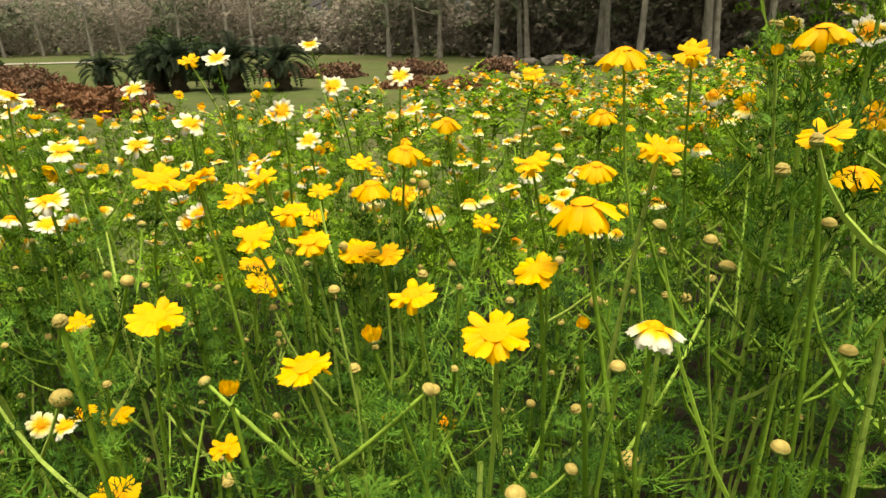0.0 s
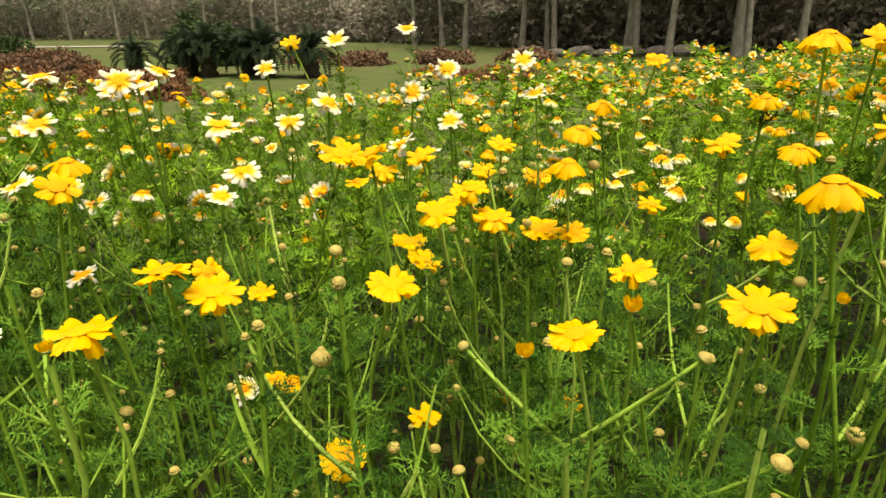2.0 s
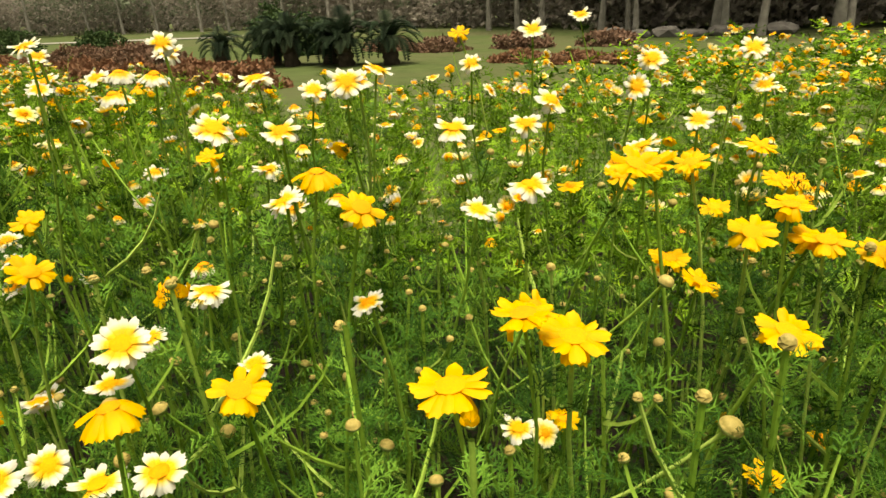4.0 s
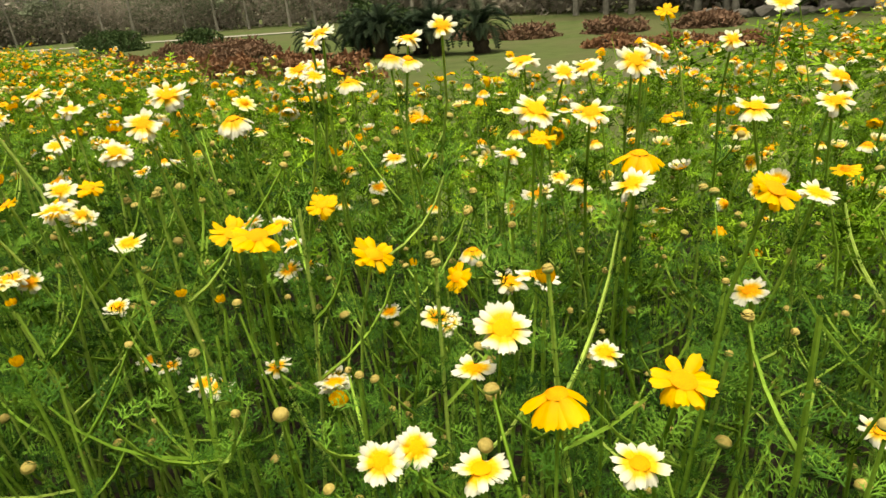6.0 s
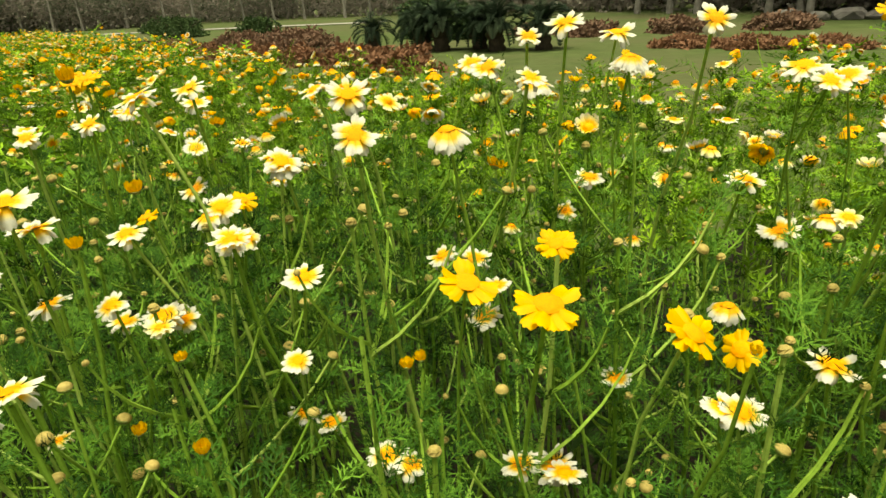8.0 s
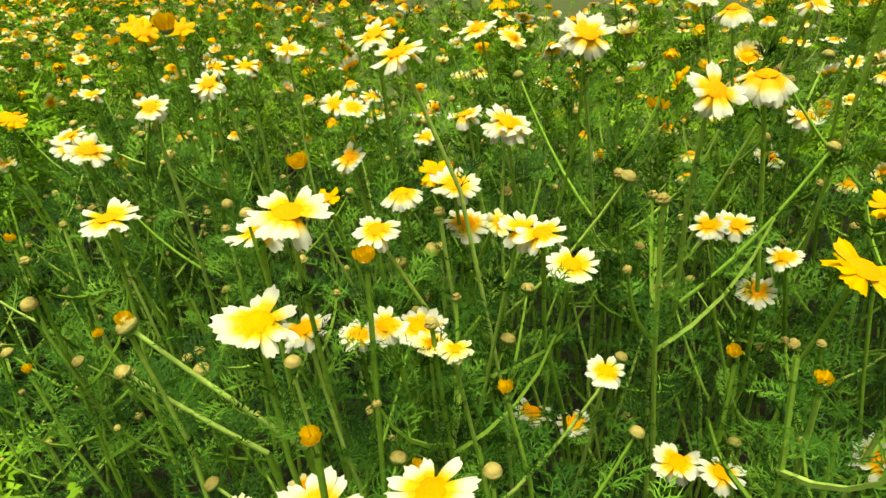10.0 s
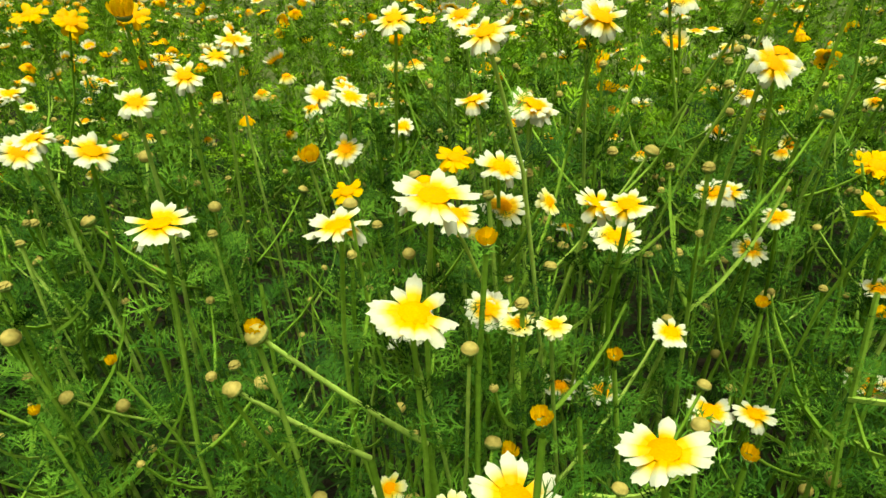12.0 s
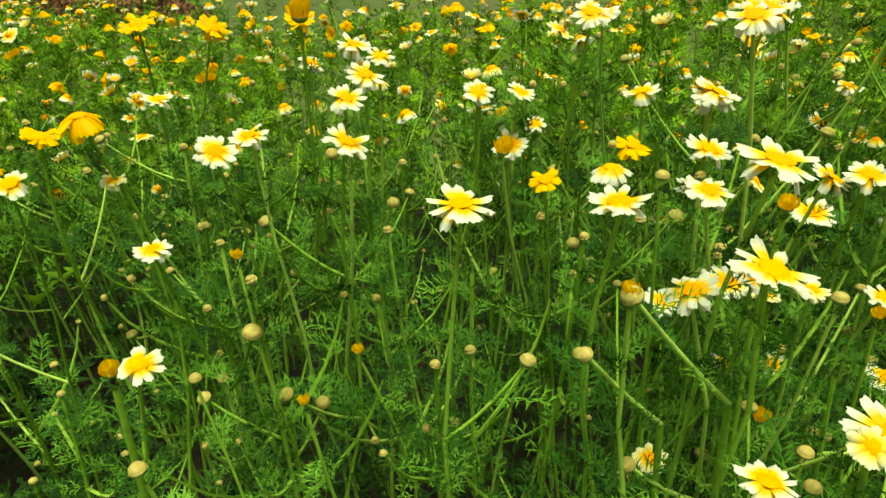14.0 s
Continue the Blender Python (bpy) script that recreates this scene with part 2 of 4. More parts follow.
def field_near(x):
    """Near edge of the flower bed, along the camera's way."""
    return float(np.interp(x, [-18, -1.7, 0.1, 5.0], [-0.6, 0.27, 0.80, 1.9]))


bed_x = [-18 + 0.3 * i for i in range(77)]
bed_y = [-2.6 + 0.2 * i for i in range(56)]
lumpy_sheet("flower_bed", bed_x, bed_y, lambda x, y: 0.012 + 0.02 * noise.noise((x * 3, y * 3, 0)), SOIL,
            "dark bare soil of the flower bed", lambda x, y: field_near(x) - (2.0 if -4.1 < x < 2.3 else -0.6) < y < field_far(x) + 0.25)

# far pale footpath across the lawn
p = Pile()
path_line = [(-75 + 4 * i, 13.2 + 1.0 * i + 0.25 * math.sin(i * 0.7)) for i in range(13)]
p.add([(x, y + o, swell(x, y) + 0.035) for x, y in path_line for o in (-0.7, 0.7)], grid_faces(13, 2))
tagged(new("footpath", p.mesh("footpath", [PATHWAY])), "pale concrete footpath across the lawn", "path", kind="structure")


# ---- cycads, shrubs, trees ----
def frond_shape(seed):
    """An arching feather frond one unit long."""
    r = random.Random(seed)
    v, f = [], []
    arch = r.uniform(0.5, 0.95)

    def spine(t):
        return Vector((t * (1 - 0.25 * arch * t), 0, 0.75 * t - arch * t * t * 1.15))

    n = 18
    v = [tuple(spine(i / n)) for i in range(n + 1)]
    for i in range(2, n):
        t = i / n
        a, l = spine(t), 0.26 * math.sin(math.pi * min(0.95, 0.2 + 0.75 * t))
        for s in (-1, 1):
            v.append(tuple(a + Vector((l * 0.55, s * l * 0.8, 0.15 * l))))
            f.append((i, i + 1, len(v) - 1))
    for i in range(3):
        v.append(tuple(spine((i + 0.5) / n) + Vector((0, 0.02, 0))))
        f.append((i, i + 1, len(v) - 1))
    return Pile().add(v, f).packed()


FRONDS = [single(frond_shape(i), "frond", CYCAD_LEAF) for i in range(4)]


def cycad(x, y, trunk_h, spread):
    ob = tagged(new("cycad"), "dark green sago cycad with stiff arching fronds on a stout trunk", "cycad", "cycads on the lawn")
    ob.location = (x, y, swell(x, y))
    p = Pile()
    n = 9
    tube(p, [(0.04 * math.sin(i), 0.03 * math.cos(i * 1.7), trunk_h * i / (n - 1) - 0.02) for i in range(n)],
         [0.17 + 0.035 * (i % 2) for i in range(n)], 9)
    part("trunk", p.mesh("trunk", [BARK]), ob)
    for i in range(34):
        az, lift = 2.399 * i, 1.25 - 1.35 * (i / 34) + rng.uniform(-0.1, 0.1)
        m = Matrix.Translation((0, 0, trunk_h - 0.05)) @ Matrix(leaf_turn(az, lift - 0.45).tolist()).to_4x4() @ Matrix.Scale(spread * rng.uniform(0.8, 1.1), 4)
        part("frond", FRONDS[i % 4], ob, m)
    return ob


def clump(pile, rx, ry, h, count, size, seed, base=0.0):
    """Small leaf clusters over and through a lumpy mound."""
    r = random.Random(seed)
    v, f = [], []
    for i in range(count):
        a, q = r.uniform(0, 6.283), math.sqrt(r.random())
        e = math.asin(r.uniform(-0.15, 1.0))
        lump = 0.78 + 0.45 * noise.noise((math.cos(a) * 2.1 + seed, math.sin(a) * 2.1, e * 2.0)) + 0.12 * r.random()
        c = Vector((math.cos(a) * math.cos(e) * rx, math.sin(a) * math.cos(e) * ry, max(0.02, math.sin(e)) * h)) * lump * (0.8 + 0.2 * q)
        c.z += base
        for k in range(3):
            d = Vector((r.gauss(0, 1), r.gauss(0, 1), r.gauss(0.35, 0.8))).normalized() * size * r.uniform(0.6, 1.3)
            s = d.orthogonal().normalized() * size * 0.32
            n = len(v)
            v.extend([tuple(c - s), tuple(c + d), tuple(c + s)])
            f.append((n, n + 1, n + 2))
    return pile.add(v, f)


def shrub(x, y, rx, ry, h, mat, label, seed, count=900, size=0.09):
    ob = tagged(new("shrub"), label, "shrub", "shrubs on the lawn")
    ob.location = (x, y, swell(x, y))
    p = Pile()
    for i in range(9):
        a = 2.399 * i
        tip = (math.cos(a) * rx * 0.7, math.sin(a) * ry * 0.7, h * 0.75)
        tube(p, bend((math.cos(a) * rx * 0.2, math.sin(a) * ry * 0.2, -0.03), tip, 0.1, 4), [0.025, 0.02, 0.014, 0.006], 5)
    part("woody_base", p.mesh("woody_base", [BARK]), ob)
    part("foliage", clump(Pile(), rx, ry, h, count, size, seed).mesh("foliage", [mat]), ob)
    return ob


def tree_parts(h, trunk_r, seed, leafy, mat, bark, crown=0.36, low=0.32, count=900):
    """Trunk with limbs and a broken crown."""
    r = random.Random(seed)
    p, tips = Pile(), []
    lean = (r.uniform(-0.12, 0.12), r.uniform(-0.12, 0.12))
    trunk = [(lean[0] * t * h * 0.2 + 0.06 * math.sin(3 * t + seed), lean[1] * t * h * 0.2, h * 0.86 * t - 0.05) for t in (i / 8 for i in range(9))]
    tube(p, trunk, [trunk_r * (1.25 if i == 0 else 1.0 - 0.8 * i / 8) for i in range(9)], 6)
    for i in range(10):
        t = low + (0.95 - low) * i / 9
        k = min(7, int(t * 8))
        a = Vector(trunk[k]).lerp(Vector(trunk[k + 1]), t * 8 - k)
        az, ln = 2.399 * i + r.uniform(-0.4, 0.4), h * crown * (1.1 - 0.55 * t) * r.uniform(0.7, 1.15)
        b = a + Vector((math.cos(az) * ln, math.sin(az) * ln, ln * r.uniform(0.35, 0.8)))
        pts = bend(a, b, -0.12 * ln, 5)
        tube(p, pts, [trunk_r * 0.34 * (1 - 0.2 * j) for j in range(5)], 3)
        tips.append((b, ln))
        for j in range(2 if leafy else 3):
            q = pts[1 + j % 4]
            c = q + Vector((r.gauss(0, 1), r.gauss(0, 1), r.uniform(0.2, 1.1))) * ln * 0.38
            tube(p, bend(q, c, 0.05 * ln, 3), [trunk_r * 0.10, trunk_r * 0.06, 0.004], 3)
            tips.append((c, ln * 0.6))
    crown_pile = Pile()
    v, f = [], []
    for i in range(count):
        c, ln = tips[r.randrange(len(tips))]
        q = c + Vector((r.gauss(0, 1), r.gauss(0, 1), r.gauss(0, 0.8))) * ln * 0.30
        for k in range(3):
            d = Vector((r.gauss(0, 1), r.gauss(0, 1), r.gauss(-0.1, 0.8))).normalized() * r.uniform(0.2, 0.5) * (h / 8)
            s = d.orthogonal().normalized() * 0.15 * (h / 8)
            n = len(v)
            v.extend([tuple(q - s), tuple(q + d), tuple(q + s)])
            f.append((n, n + 1, n + 2))
    crown_pile.add(v, f)
    return p.mesh("trunk", [bark]), crown_pile.mesh("crown", [mat])


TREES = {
    "green": (tree_parts(8.5, 0.17, 3, True, HAZY_LEAF, BARK, 0.40, 0.10, 240), "dark green broadleaf tree at the woodland's edge"),
    "green_tall": (tree_parts(9.5, 0.14, 4, True, HAZY_LEAF, TRUNK, 0.34, 0.24, 160), "pale-trunked green tree at the woodland's edge"),
    "brown": (tree_parts(8.0, 0.15, 5, False, HAZY_BROWN_LEAF, BARK, 0.42, 0.08, 130), "brownish half-bare winter tree at the woodland's edge"),
    "pale": (tree_parts(9.0, 0.115, 6, False, HAZY_BROWN_LEAF, TRUNK, 0.32, 0.34, 60), "bare tree with a pale grey trunk"),
    "bush": (tree_parts(3.4, 0.07, 7, True, HAZY_LEAF, BARK, 0.5, 0.05, 170), "dark green woodland bush below the trees"),
    "brush": (tree_parts(3.0, 0.06, 8, False, HAZY_BROWN_LEAF, BARK, 0.52, 0.05, 170), "brown twiggy undergrowth below the trees"),
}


def tree(kind, x, y, size=1.0, turn=0.0):
    (trunk, crown), label = TREES[kind]
    ob = tagged(new("tree" if kind not in ("bush", "brush") else "woodland_bush"), label, "tree" if kind not in ("bush", "brush") else "bush", "trees of the woodland edge")
    ob.matrix_basis = Matrix.Translation((x, y, swell(x, y))) @ Matrix.Rotation(turn, 4, "Z") @ Matrix.Scale(size, 4)
    part("trunk", trunk, ob), part("crown", crown, ob)
    return ob


for x, y, h, s in ((-14.1, 12.6, 0.42, 0.85), (-12.7, 13.0, 0.62, 0.85), (-12.1, 12.4, 0.52, 0.85), (-11.4, 12.3, 0.66, 0.95), (-10.7, 12.9, 0.56, 0.85), (-9.9, 12.5, 0.62, 1.0), (-8.9, 12.9, 0.60, 0.9)):
    cycad(x, y, h, s)

RED = "low hedge of dark red leaves on the lawn"
BRN = "rounded dull red-brown clipped shrub on the lawn"
GRN = "rounded dark green shrub on the lawn"
for i in range(9):
    shrub(-23.5 + 1.75 * i, 10.6 - 0.22 * i + 0.2 * math.sin(i * 2.0), 1.15, 0.75, 0.40 + 0.06 * math.sin(i), SHRUB_RED, RED, 100 + i, 900, 0.10)
for i, (x, y, rx, ry, h) in enumerate(((-16.6, 12.2, 1.5, 1.1, 0.58), (-18.9, 13.4, 1.5, 1.0, 0.5), (-9.6, 16.4, 0.95, 0.7, 0.38), (-7.4, 17.2, 0.95, 0.7, 0.42), (-5.2, 17.8, 0.9, 0.7, 0.38), (-11.5, 16.8, 1.0, 0.7, 0.38), (-21.5, 13.2, 1.6, 1.0, 0.5))):
    shrub(x, y, rx, ry, h, SHRUB_BROWN, BRN, 130 + i, 1000, 0.10)
for i in range(3):
    shrub(-5.9 + 1.25 * i, 13.7 - 0.1 * i, 0.8, 0.55, 0.24 + 0.03 * math.sin(3 * i), SHRUB_RED, RED, 150 + i, 800, 0.09)
for i, (x, y, rx, h) in enumerate(((-32.0, 16.6, 1.7, 0.98), (-26.6, 17.3, 1.5, 0.82), (-36.8, 18.8, 2.0, 1.05), (-41.5, 20.5, 2.0, 0.9), (-15.2, 15.8, 1.0, 1.5), (-13.6, 15.4, 0.9, 1.25))):
    shrub(x, y, rx, rx * 0.7, h, SHRUB_GREEN, GRN, 160 + i, 900, 0.13)

# woodland edge: a broken line of trees behind the lawn
EDGE = ((-66, -16), (-70, 4), (-68, 18), (-60, 28), (-46, 34), (-30, 33), (-17, 29.5), (-8, 26), (-3, 23), (2, 23.5), (10, 26), (22, 27), (40, 26))
GAPS = (32.2, 20.3)
EYE0 = Vector((0.14, 0.40))


def along(s):
    i = min(len(EDGE) - 2, int(s))
    return Vector(EDGE[i]).lerp(Vector(EDGE[i + 1]), s - i)


def in_gap(p):
    """Two narrow gaps in the wood, through which the sky shows."""
    a = math.degrees(math.atan2(-(p.x - EYE0.x), p.y - EYE0.y))
    return min(abs(a - g) for g in GAPS) < 1.3


tr = random.Random(5)
TOP = len(EDGE) - 1.05
for i in range(50):
    q = along(0.2 + (TOP - 0.3) * i / 49)
    q += Vector((tr.uniform(-0.8, 0.8), tr.uniform(-2.6, -1.2)))
    if in_gap(q):
        continue
    tree("pale" if i % 4 else "green_tall", q.x, q.y, tr.uniform(0.85, 1.15), tr.uniform(0, 6.28))
for i in range(86):
    q = along(0.1 + (TOP - 0.2) * i / 85)
    q += Vector((tr.uniform(-1.5, 1.5), tr.uniform(3, 9)))
    if in_gap(q):
        continue
    tree(tr.choice(("green", "brown", "brown", "green")), q.x, q.y, tr.uniform(0.8, 1.25), tr.uniform(0, 6.28))
for i in range(84):
    q = along(0.05 + (TOP - 0.1) * i / 83)
    q += Vector((tr.uniform(-1, 1), tr.uniform(2.5, 6)))
    tree(tr.choice(("bush", "brush", "brush")), q.x, q.y, tr.uniform(0.6, 1.0) * (0.55 if in_gap(q) else 1.0), tr.uniform(0, 6.28))

# deep undergrowth that closes the wood
def thicket(mat, label, seed, back, high, count, low=0.0, patch=0, fine=1.0):
    r = random.Random(seed)
    v, f = [], []
    for i in range(count):
        q = along(r.uniform(0, TOP))
        c = Vector((q.x + r.uniform(-2, 2), q.y + back + r.uniform(0, 3), 0))
        tall = high * (0.5 if in_gap(c) else 1.0) * (0.75 + 0.5 * noise.noise((c.x * 0.3, c.y * 0.3, seed)))
        c.z = low + r.uniform(0, 1) ** 0.8 * (tall - low)
        if patch and (patch * noise.noise((c.x * 0.22, c.z * 0.3, 4.0)) < -0.1 or in_gap(c) and c.z > 2.2):
            continue
        for k in range(3):
            e = Vector((r.gauss(0, 1), r.gauss(0, 1), r.gauss(0.1, 0.8))).normalized() * r.uniform(0.3, 0.75) * fine
            s = e.orthogonal().normalized() * 0.26 * fine
            n = len(v)
            v.extend([tuple(c - s), tuple(c + e), tuple(c + s)])
            f.append((n, n + 1, n + 2))
    return tagged(new("woodland_thicket", Pile().add(v, f).mesh("woodland_thicket", [mat])), label, "thicket", kind="stuff")


thicket(HAZY_BROWN_LEAF, "thin grey-brown winter twigs and leaves of the wood's edge", 33, -0.5, 4.8, 26000, 1.3, 1, 0.27)
thicket(HAZY_LEAF, "olive green leaves of the wood's edge", 34, -0.5, 4.8, 26000, 1.1, -1, 0.27)
thicket(HAZY_BROWN_LEAF, "dense grey-brown twiggy undergrowth inside the wood", 31, -0.2, 3.6, 30000, 0.0, 0, 0.33)
thicket(HAZY_LEAF, "dense dark green undergrowth inside the wood", 32, 5.5, 4.2, 7000)

# low pale stone edging before the wood
for i in range(7):
    p = Pile()
    w, h = tr.uniform(0.3, 0.55), tr.uniform(0.14, 0.24)
    bm = bmesh.new()
    bmesh.ops.create_icosphere(bm, subdivisions=2, radius=1.0)
    for vert in bm.verts:
        vert.co = Vector((vert.co.x * w, vert.co.y * 0.35, vert.co.z * h)) * (1 + 0.22 * noise.noise(vert.co * 1.7 + Vector((i * 3.1, 0, 0))))
    me = bpy.data.meshes.new("stone_block")
    bm.to_mesh(me), bm.free()
    me.materials.append(STONE)
    ob = tagged(new("stone_block", me), "rough pale grey boulder before the trees", "stone", "boulders before the wood")
    ob.location = (-5.8 + 0.75 * i, 20.3 + 0.15 * i + tr.uniform(-0.2, 0.2), h * 0.5)

# ---- the pieces of a crown daisy ----
def petal_shape(seed, curl, width=0.57, rows=5, cols=5):
    """A broad ray petal one unit long, cambered, toothed at its tip; curl bends it down."""
    r = random.Random(seed)
    v, uv = [], []
    notch = [0.0, -0.05 - 0.05 * r.random(), 0.015, -0.04 - 0.06 * r.random(), 0.0]
    twist = r.uniform(-0.18, 0.18)
    for i in range(rows):
        u = i / (rows - 1)
        w = width * (0.46 + 0.54 * math.sin(min(1.0, u * 1.25 + 0.08) * math.pi / 2)) * (1.0 - 0.24 * max(0.0, u - 0.8) / 0.2)
        a = curl * u
        for j in range(cols):
            q = 2 * j / (cols - 1) - 1
            tip = (notch[j * 4 // (cols - 1)] * (cols > 2) - 0.10 * q * q) * max(0.0, (u - 0.7) / 0.3)
            x, y = (u + tip) * math.cos(a * 0.5), q * w * 0.5
            z = -(u + tip) * math.sin(a * 0.5) - 0.05 * w * q * q * 4 + y * twist * u + 0.012 * math.sin(7 * q + seed)
            v.append((x, y, z)), uv.append((u, j / (cols - 1)))
    return Pile().add(v, grid_faces(rows, cols), 0, uv).packed()


CURLS = (0.05, 0.25, -0.15, 0.4, 0.12, -0.3)
FLAT = [petal_shape(i, c) for i, c in enumerate(CURLS)]
NARROW = [petal_shape(i, c, 0.45) for i, c in enumerate(CURLS)]
HANG = [petal_shape(20 + i, c) for i, c in enumerate((0.4, 0.6, 0.85, 0.5))]
SHUT = [petal_shape(40 + i, c) for i, c in enumerate((-0.55, -0.75, -0.4))]
PETALS = {}
for key, mat in (("y", YELLOW), ("w", WHITE), ("c", CREAM), ("f", FADED)):
    for form, shapes in (("flat", NARROW if key == "w" else FLAT), ("hang", HANG), ("shut", SHUT)):
        PETALS[key, form] = [single(s, "petal", mat) for s in shapes]


def dome_shape(flat=0.45, rings=5, sides=14, lumps=0.03, seed=0):
    """A low dome one unit across its half width."""
    r = random.Random(seed)
    v = []
    for i in range(rings):
        a = math.pi / 2 * i / rings
        for k in range(sides):
            b = 2 * math.pi * (k + 0.5 * (i % 2)) / sides
            q = 1 + lumps * r.uniform(-1, 1)
            v.append((math.cos(a) * math.cos(b) * q, math.cos(a) * math.sin(b) * q, flat * math.sin(a) * q))
    f = grid_faces(rings, sides, True)
    v.append((0, 0, flat * 0.97))
    p = Pile().add(v, f)
    top = len(v) - 1
    p.f.append(np.array([((rings - 1) * sides + k, (rings - 1) * sides + (k + 1) % sides, top) for k in range(sides)], dtype=np.int32))
    p.m.append(np.zeros(sides, np.int32))
    return p.packed()


def disc_shape(height, seed):
    """The low, lens-shaped middle of a flower, uneven with florets, that runs out flat over the petals' feet."""
    r = random.Random(seed)
    rings, sides = 5, 14
    v = []
    for i in range(rings):
        q = 1.12 * (1 - i / rings)
        for k in range(sides):
            b = 2 * math.pi * (k + 0.5 * (i % 2)) / sides
            q2 = q * (1 + 0.05 * r.uniform(-1, 1))
            v.append((q2 * math.cos(b), q2 * math.sin(b), height * max(0.0, 1 - q * q * 0.8) + 0.02 * r.uniform(-1, 1)))
    v.append((0, 0, height * 0.92))
    p = Pile().add(v, grid_faces(rings, sides, True))
    p.f.append(np.array([((rings - 1) * sides + k, (rings - 1) * sides + (k + 1) % sides, len(v) - 1) for k in range(sides)], dtype=np.int32))
    p.m.append(np.zeros(sides, np.int32))
    return p.packed()


def cup_shape(sides=12, depth=0.75):
    """The green cup of bracts below a head."""
    prof = [(0.16, -depth), (0.55, -depth * 0.85), (0.92, -depth * 0.45), (1.0, -0.06), (0.97, 0.04)]
    v = [(r * math.cos(2 * math.pi * k / sides) * (1 + 0.03 * (k % 2)), r * math.sin(2 * math.pi * k / sides), z) for r, z in prof for k in range(sides)]
    return Pile().add(v, grid_faces(len(prof), sides, True)).packed()


DOME_LOW, CUP_SHAPE, CUP_LOW = dome_shape(0.5, 2, 7), cup_shape(), cup_shape(6)
DISC_MESH = [single(disc_shape(h, i), "disc", DISC) for i, h in enumerate((0.22, 0.30, 0.17))]
CUP_MESH = single(CUP_SHAPE, "flower_head", CUP)
_b = Pile()
_b.put(CUP_SHAPE, np.eye(3), (0, 0, 0)).put(dome_shape(0.80, 4, 12, 0.025, 5), np.eye(3), (0, 0, 0.0))
_v, _f, _m, _uv = _b.packed()
_m[len(CUP_SHAPE[1]):] = 1
BUD_SHAPE = (_v, _f, _m, _uv)
_b = Pile()
_b.put(BUD_SHAPE, np.eye(3), (0, 0, 0))
BUD_MESH = _b.mesh("bud", [CUP, BUD])
_b = Pile()
_b.put(CUP_LOW, np.eye(3), (0, 0, 0)).put(dome_shape(0.95, 3, 7), np.eye(3), (0, 0, 0))
_v, _f, _m, _uv = _b.packed()
_m[len(CUP_LOW[1]):] = 1
BUD_LOW = (_v, _f, _m, _uv)


def leaf_shape(seed, pairs, lobes, width=0.03, droop=0.3, width_of=0.30):
    """A feathery leaf one unit long, twice divided into narrow lobes that curl upwards."""
    r = random.Random(seed)
    v, f = [], []
    sweep = r.uniform(-0.16, 0.16)

    def spine(x):
        return Vector((x, sweep * x * x, 0.20 * x - droop * x * x))

    def blade(a, b, w):
        """A thin tapering strip from a to b."""
        d = b - a
        s = Vector((-d.y, d.x, 0)).normalized() * w
        mid = a.lerp(b, 0.4) + Vector((0, 0, w * 0.5))
        n = len(v)
        v.extend([tuple(a), tuple(mid + s), tuple(b), tuple(mid - s)])
        f.append((n, n + 1, n + 2)), f.append((n, n + 2, n + 3))

    def spike(a, b, w):
        d = b - a
        s = Vector((-d.y, d.x, 0)).normalized() * w
        n = len(v)
        v.extend([tuple(a + s), tuple(b), tuple(a - s)])
        f.append((n, n + 1, n + 2))

    for i in range(3):
        blade(spine(i / 3), spine((i + 1) / 3), width * (0.55 - 0.12 * i))
    for i in range(pairs):
        for sgn in (-1, 1):
            u = 0.12 + 0.84 * (i + r.uniform(-0.3, 0.3)) / (pairs - 1)
            u = min(0.97, max(0.08, u))
            ln = width_of * math.sin(math.pi * min(0.9, 0.2 + 0.66 * u)) * r.uniform(0.65, 1.3)
            ang = radians(r.uniform(34, 66)) * sgn
            a = spine(u)
            b = a + Vector((ln * math.cos(ang), ln * math.sin(ang), ln * r.uniform(-0.1, 0.55)))
            blade(a, b, width * 0.40)
            for k in range(lobes):
                c = a.lerp(b, 0.32 + 0.5 * (k + r.random() * 0.6) / max(1, lobes))
                l2 = ln * r.uniform(0.38, 0.68)
                a2 = ang + radians(r.uniform(24, 52)) * (1 if k % 2 else -1)
                spike(c, c + Vector((l2 * math.cos(a2), l2 * math.sin(a2), l2 * r.uniform(-0.1, 0.75))), width * 0.34)
    return Pile().add(v, f).packed()


LEAF_NEAR = [leaf_shape(60 + i, 7, 3, 0.054, d, 0.40) for i, d in enumerate((0.15, 0.35, 0.55, 0.25))]
LEAF_SMALL = [leaf_shape(90 + i, 5, 2, 0.064, d, 0.42) for i, d in enumerate((0.15, 0.4, 0.3))]
LEAF_MID = [leaf_shape(70 + i, 4, 1, 0.096, d, 0.40) for i, d in enumerate((0.2, 0.4, 0.3))]
LEAF_FAR = [leaf_shape(80 + i, 4, 0, 0.13, d) for i, d in enumerate((0.2, 0.4))]
LEAF_MESH = [single(s, "leaf", LEAF) for s in LEAF_NEAR]


# ---- single plants ----
PLANTS = []
TALL = {"y": "yellow", "w": "white and yellow", "c": "cream and yellow", "f": "faded orange"}


def plant(x, y, label, group="crown daisies in the field"):
    ob = tagged(new("crown_daisy"), label, "flower", group)
    ob.location = (x, y, 0)
    PLANTS.append(ob)
    return ob


def local(root, p):
    return Vector(p) - root.location


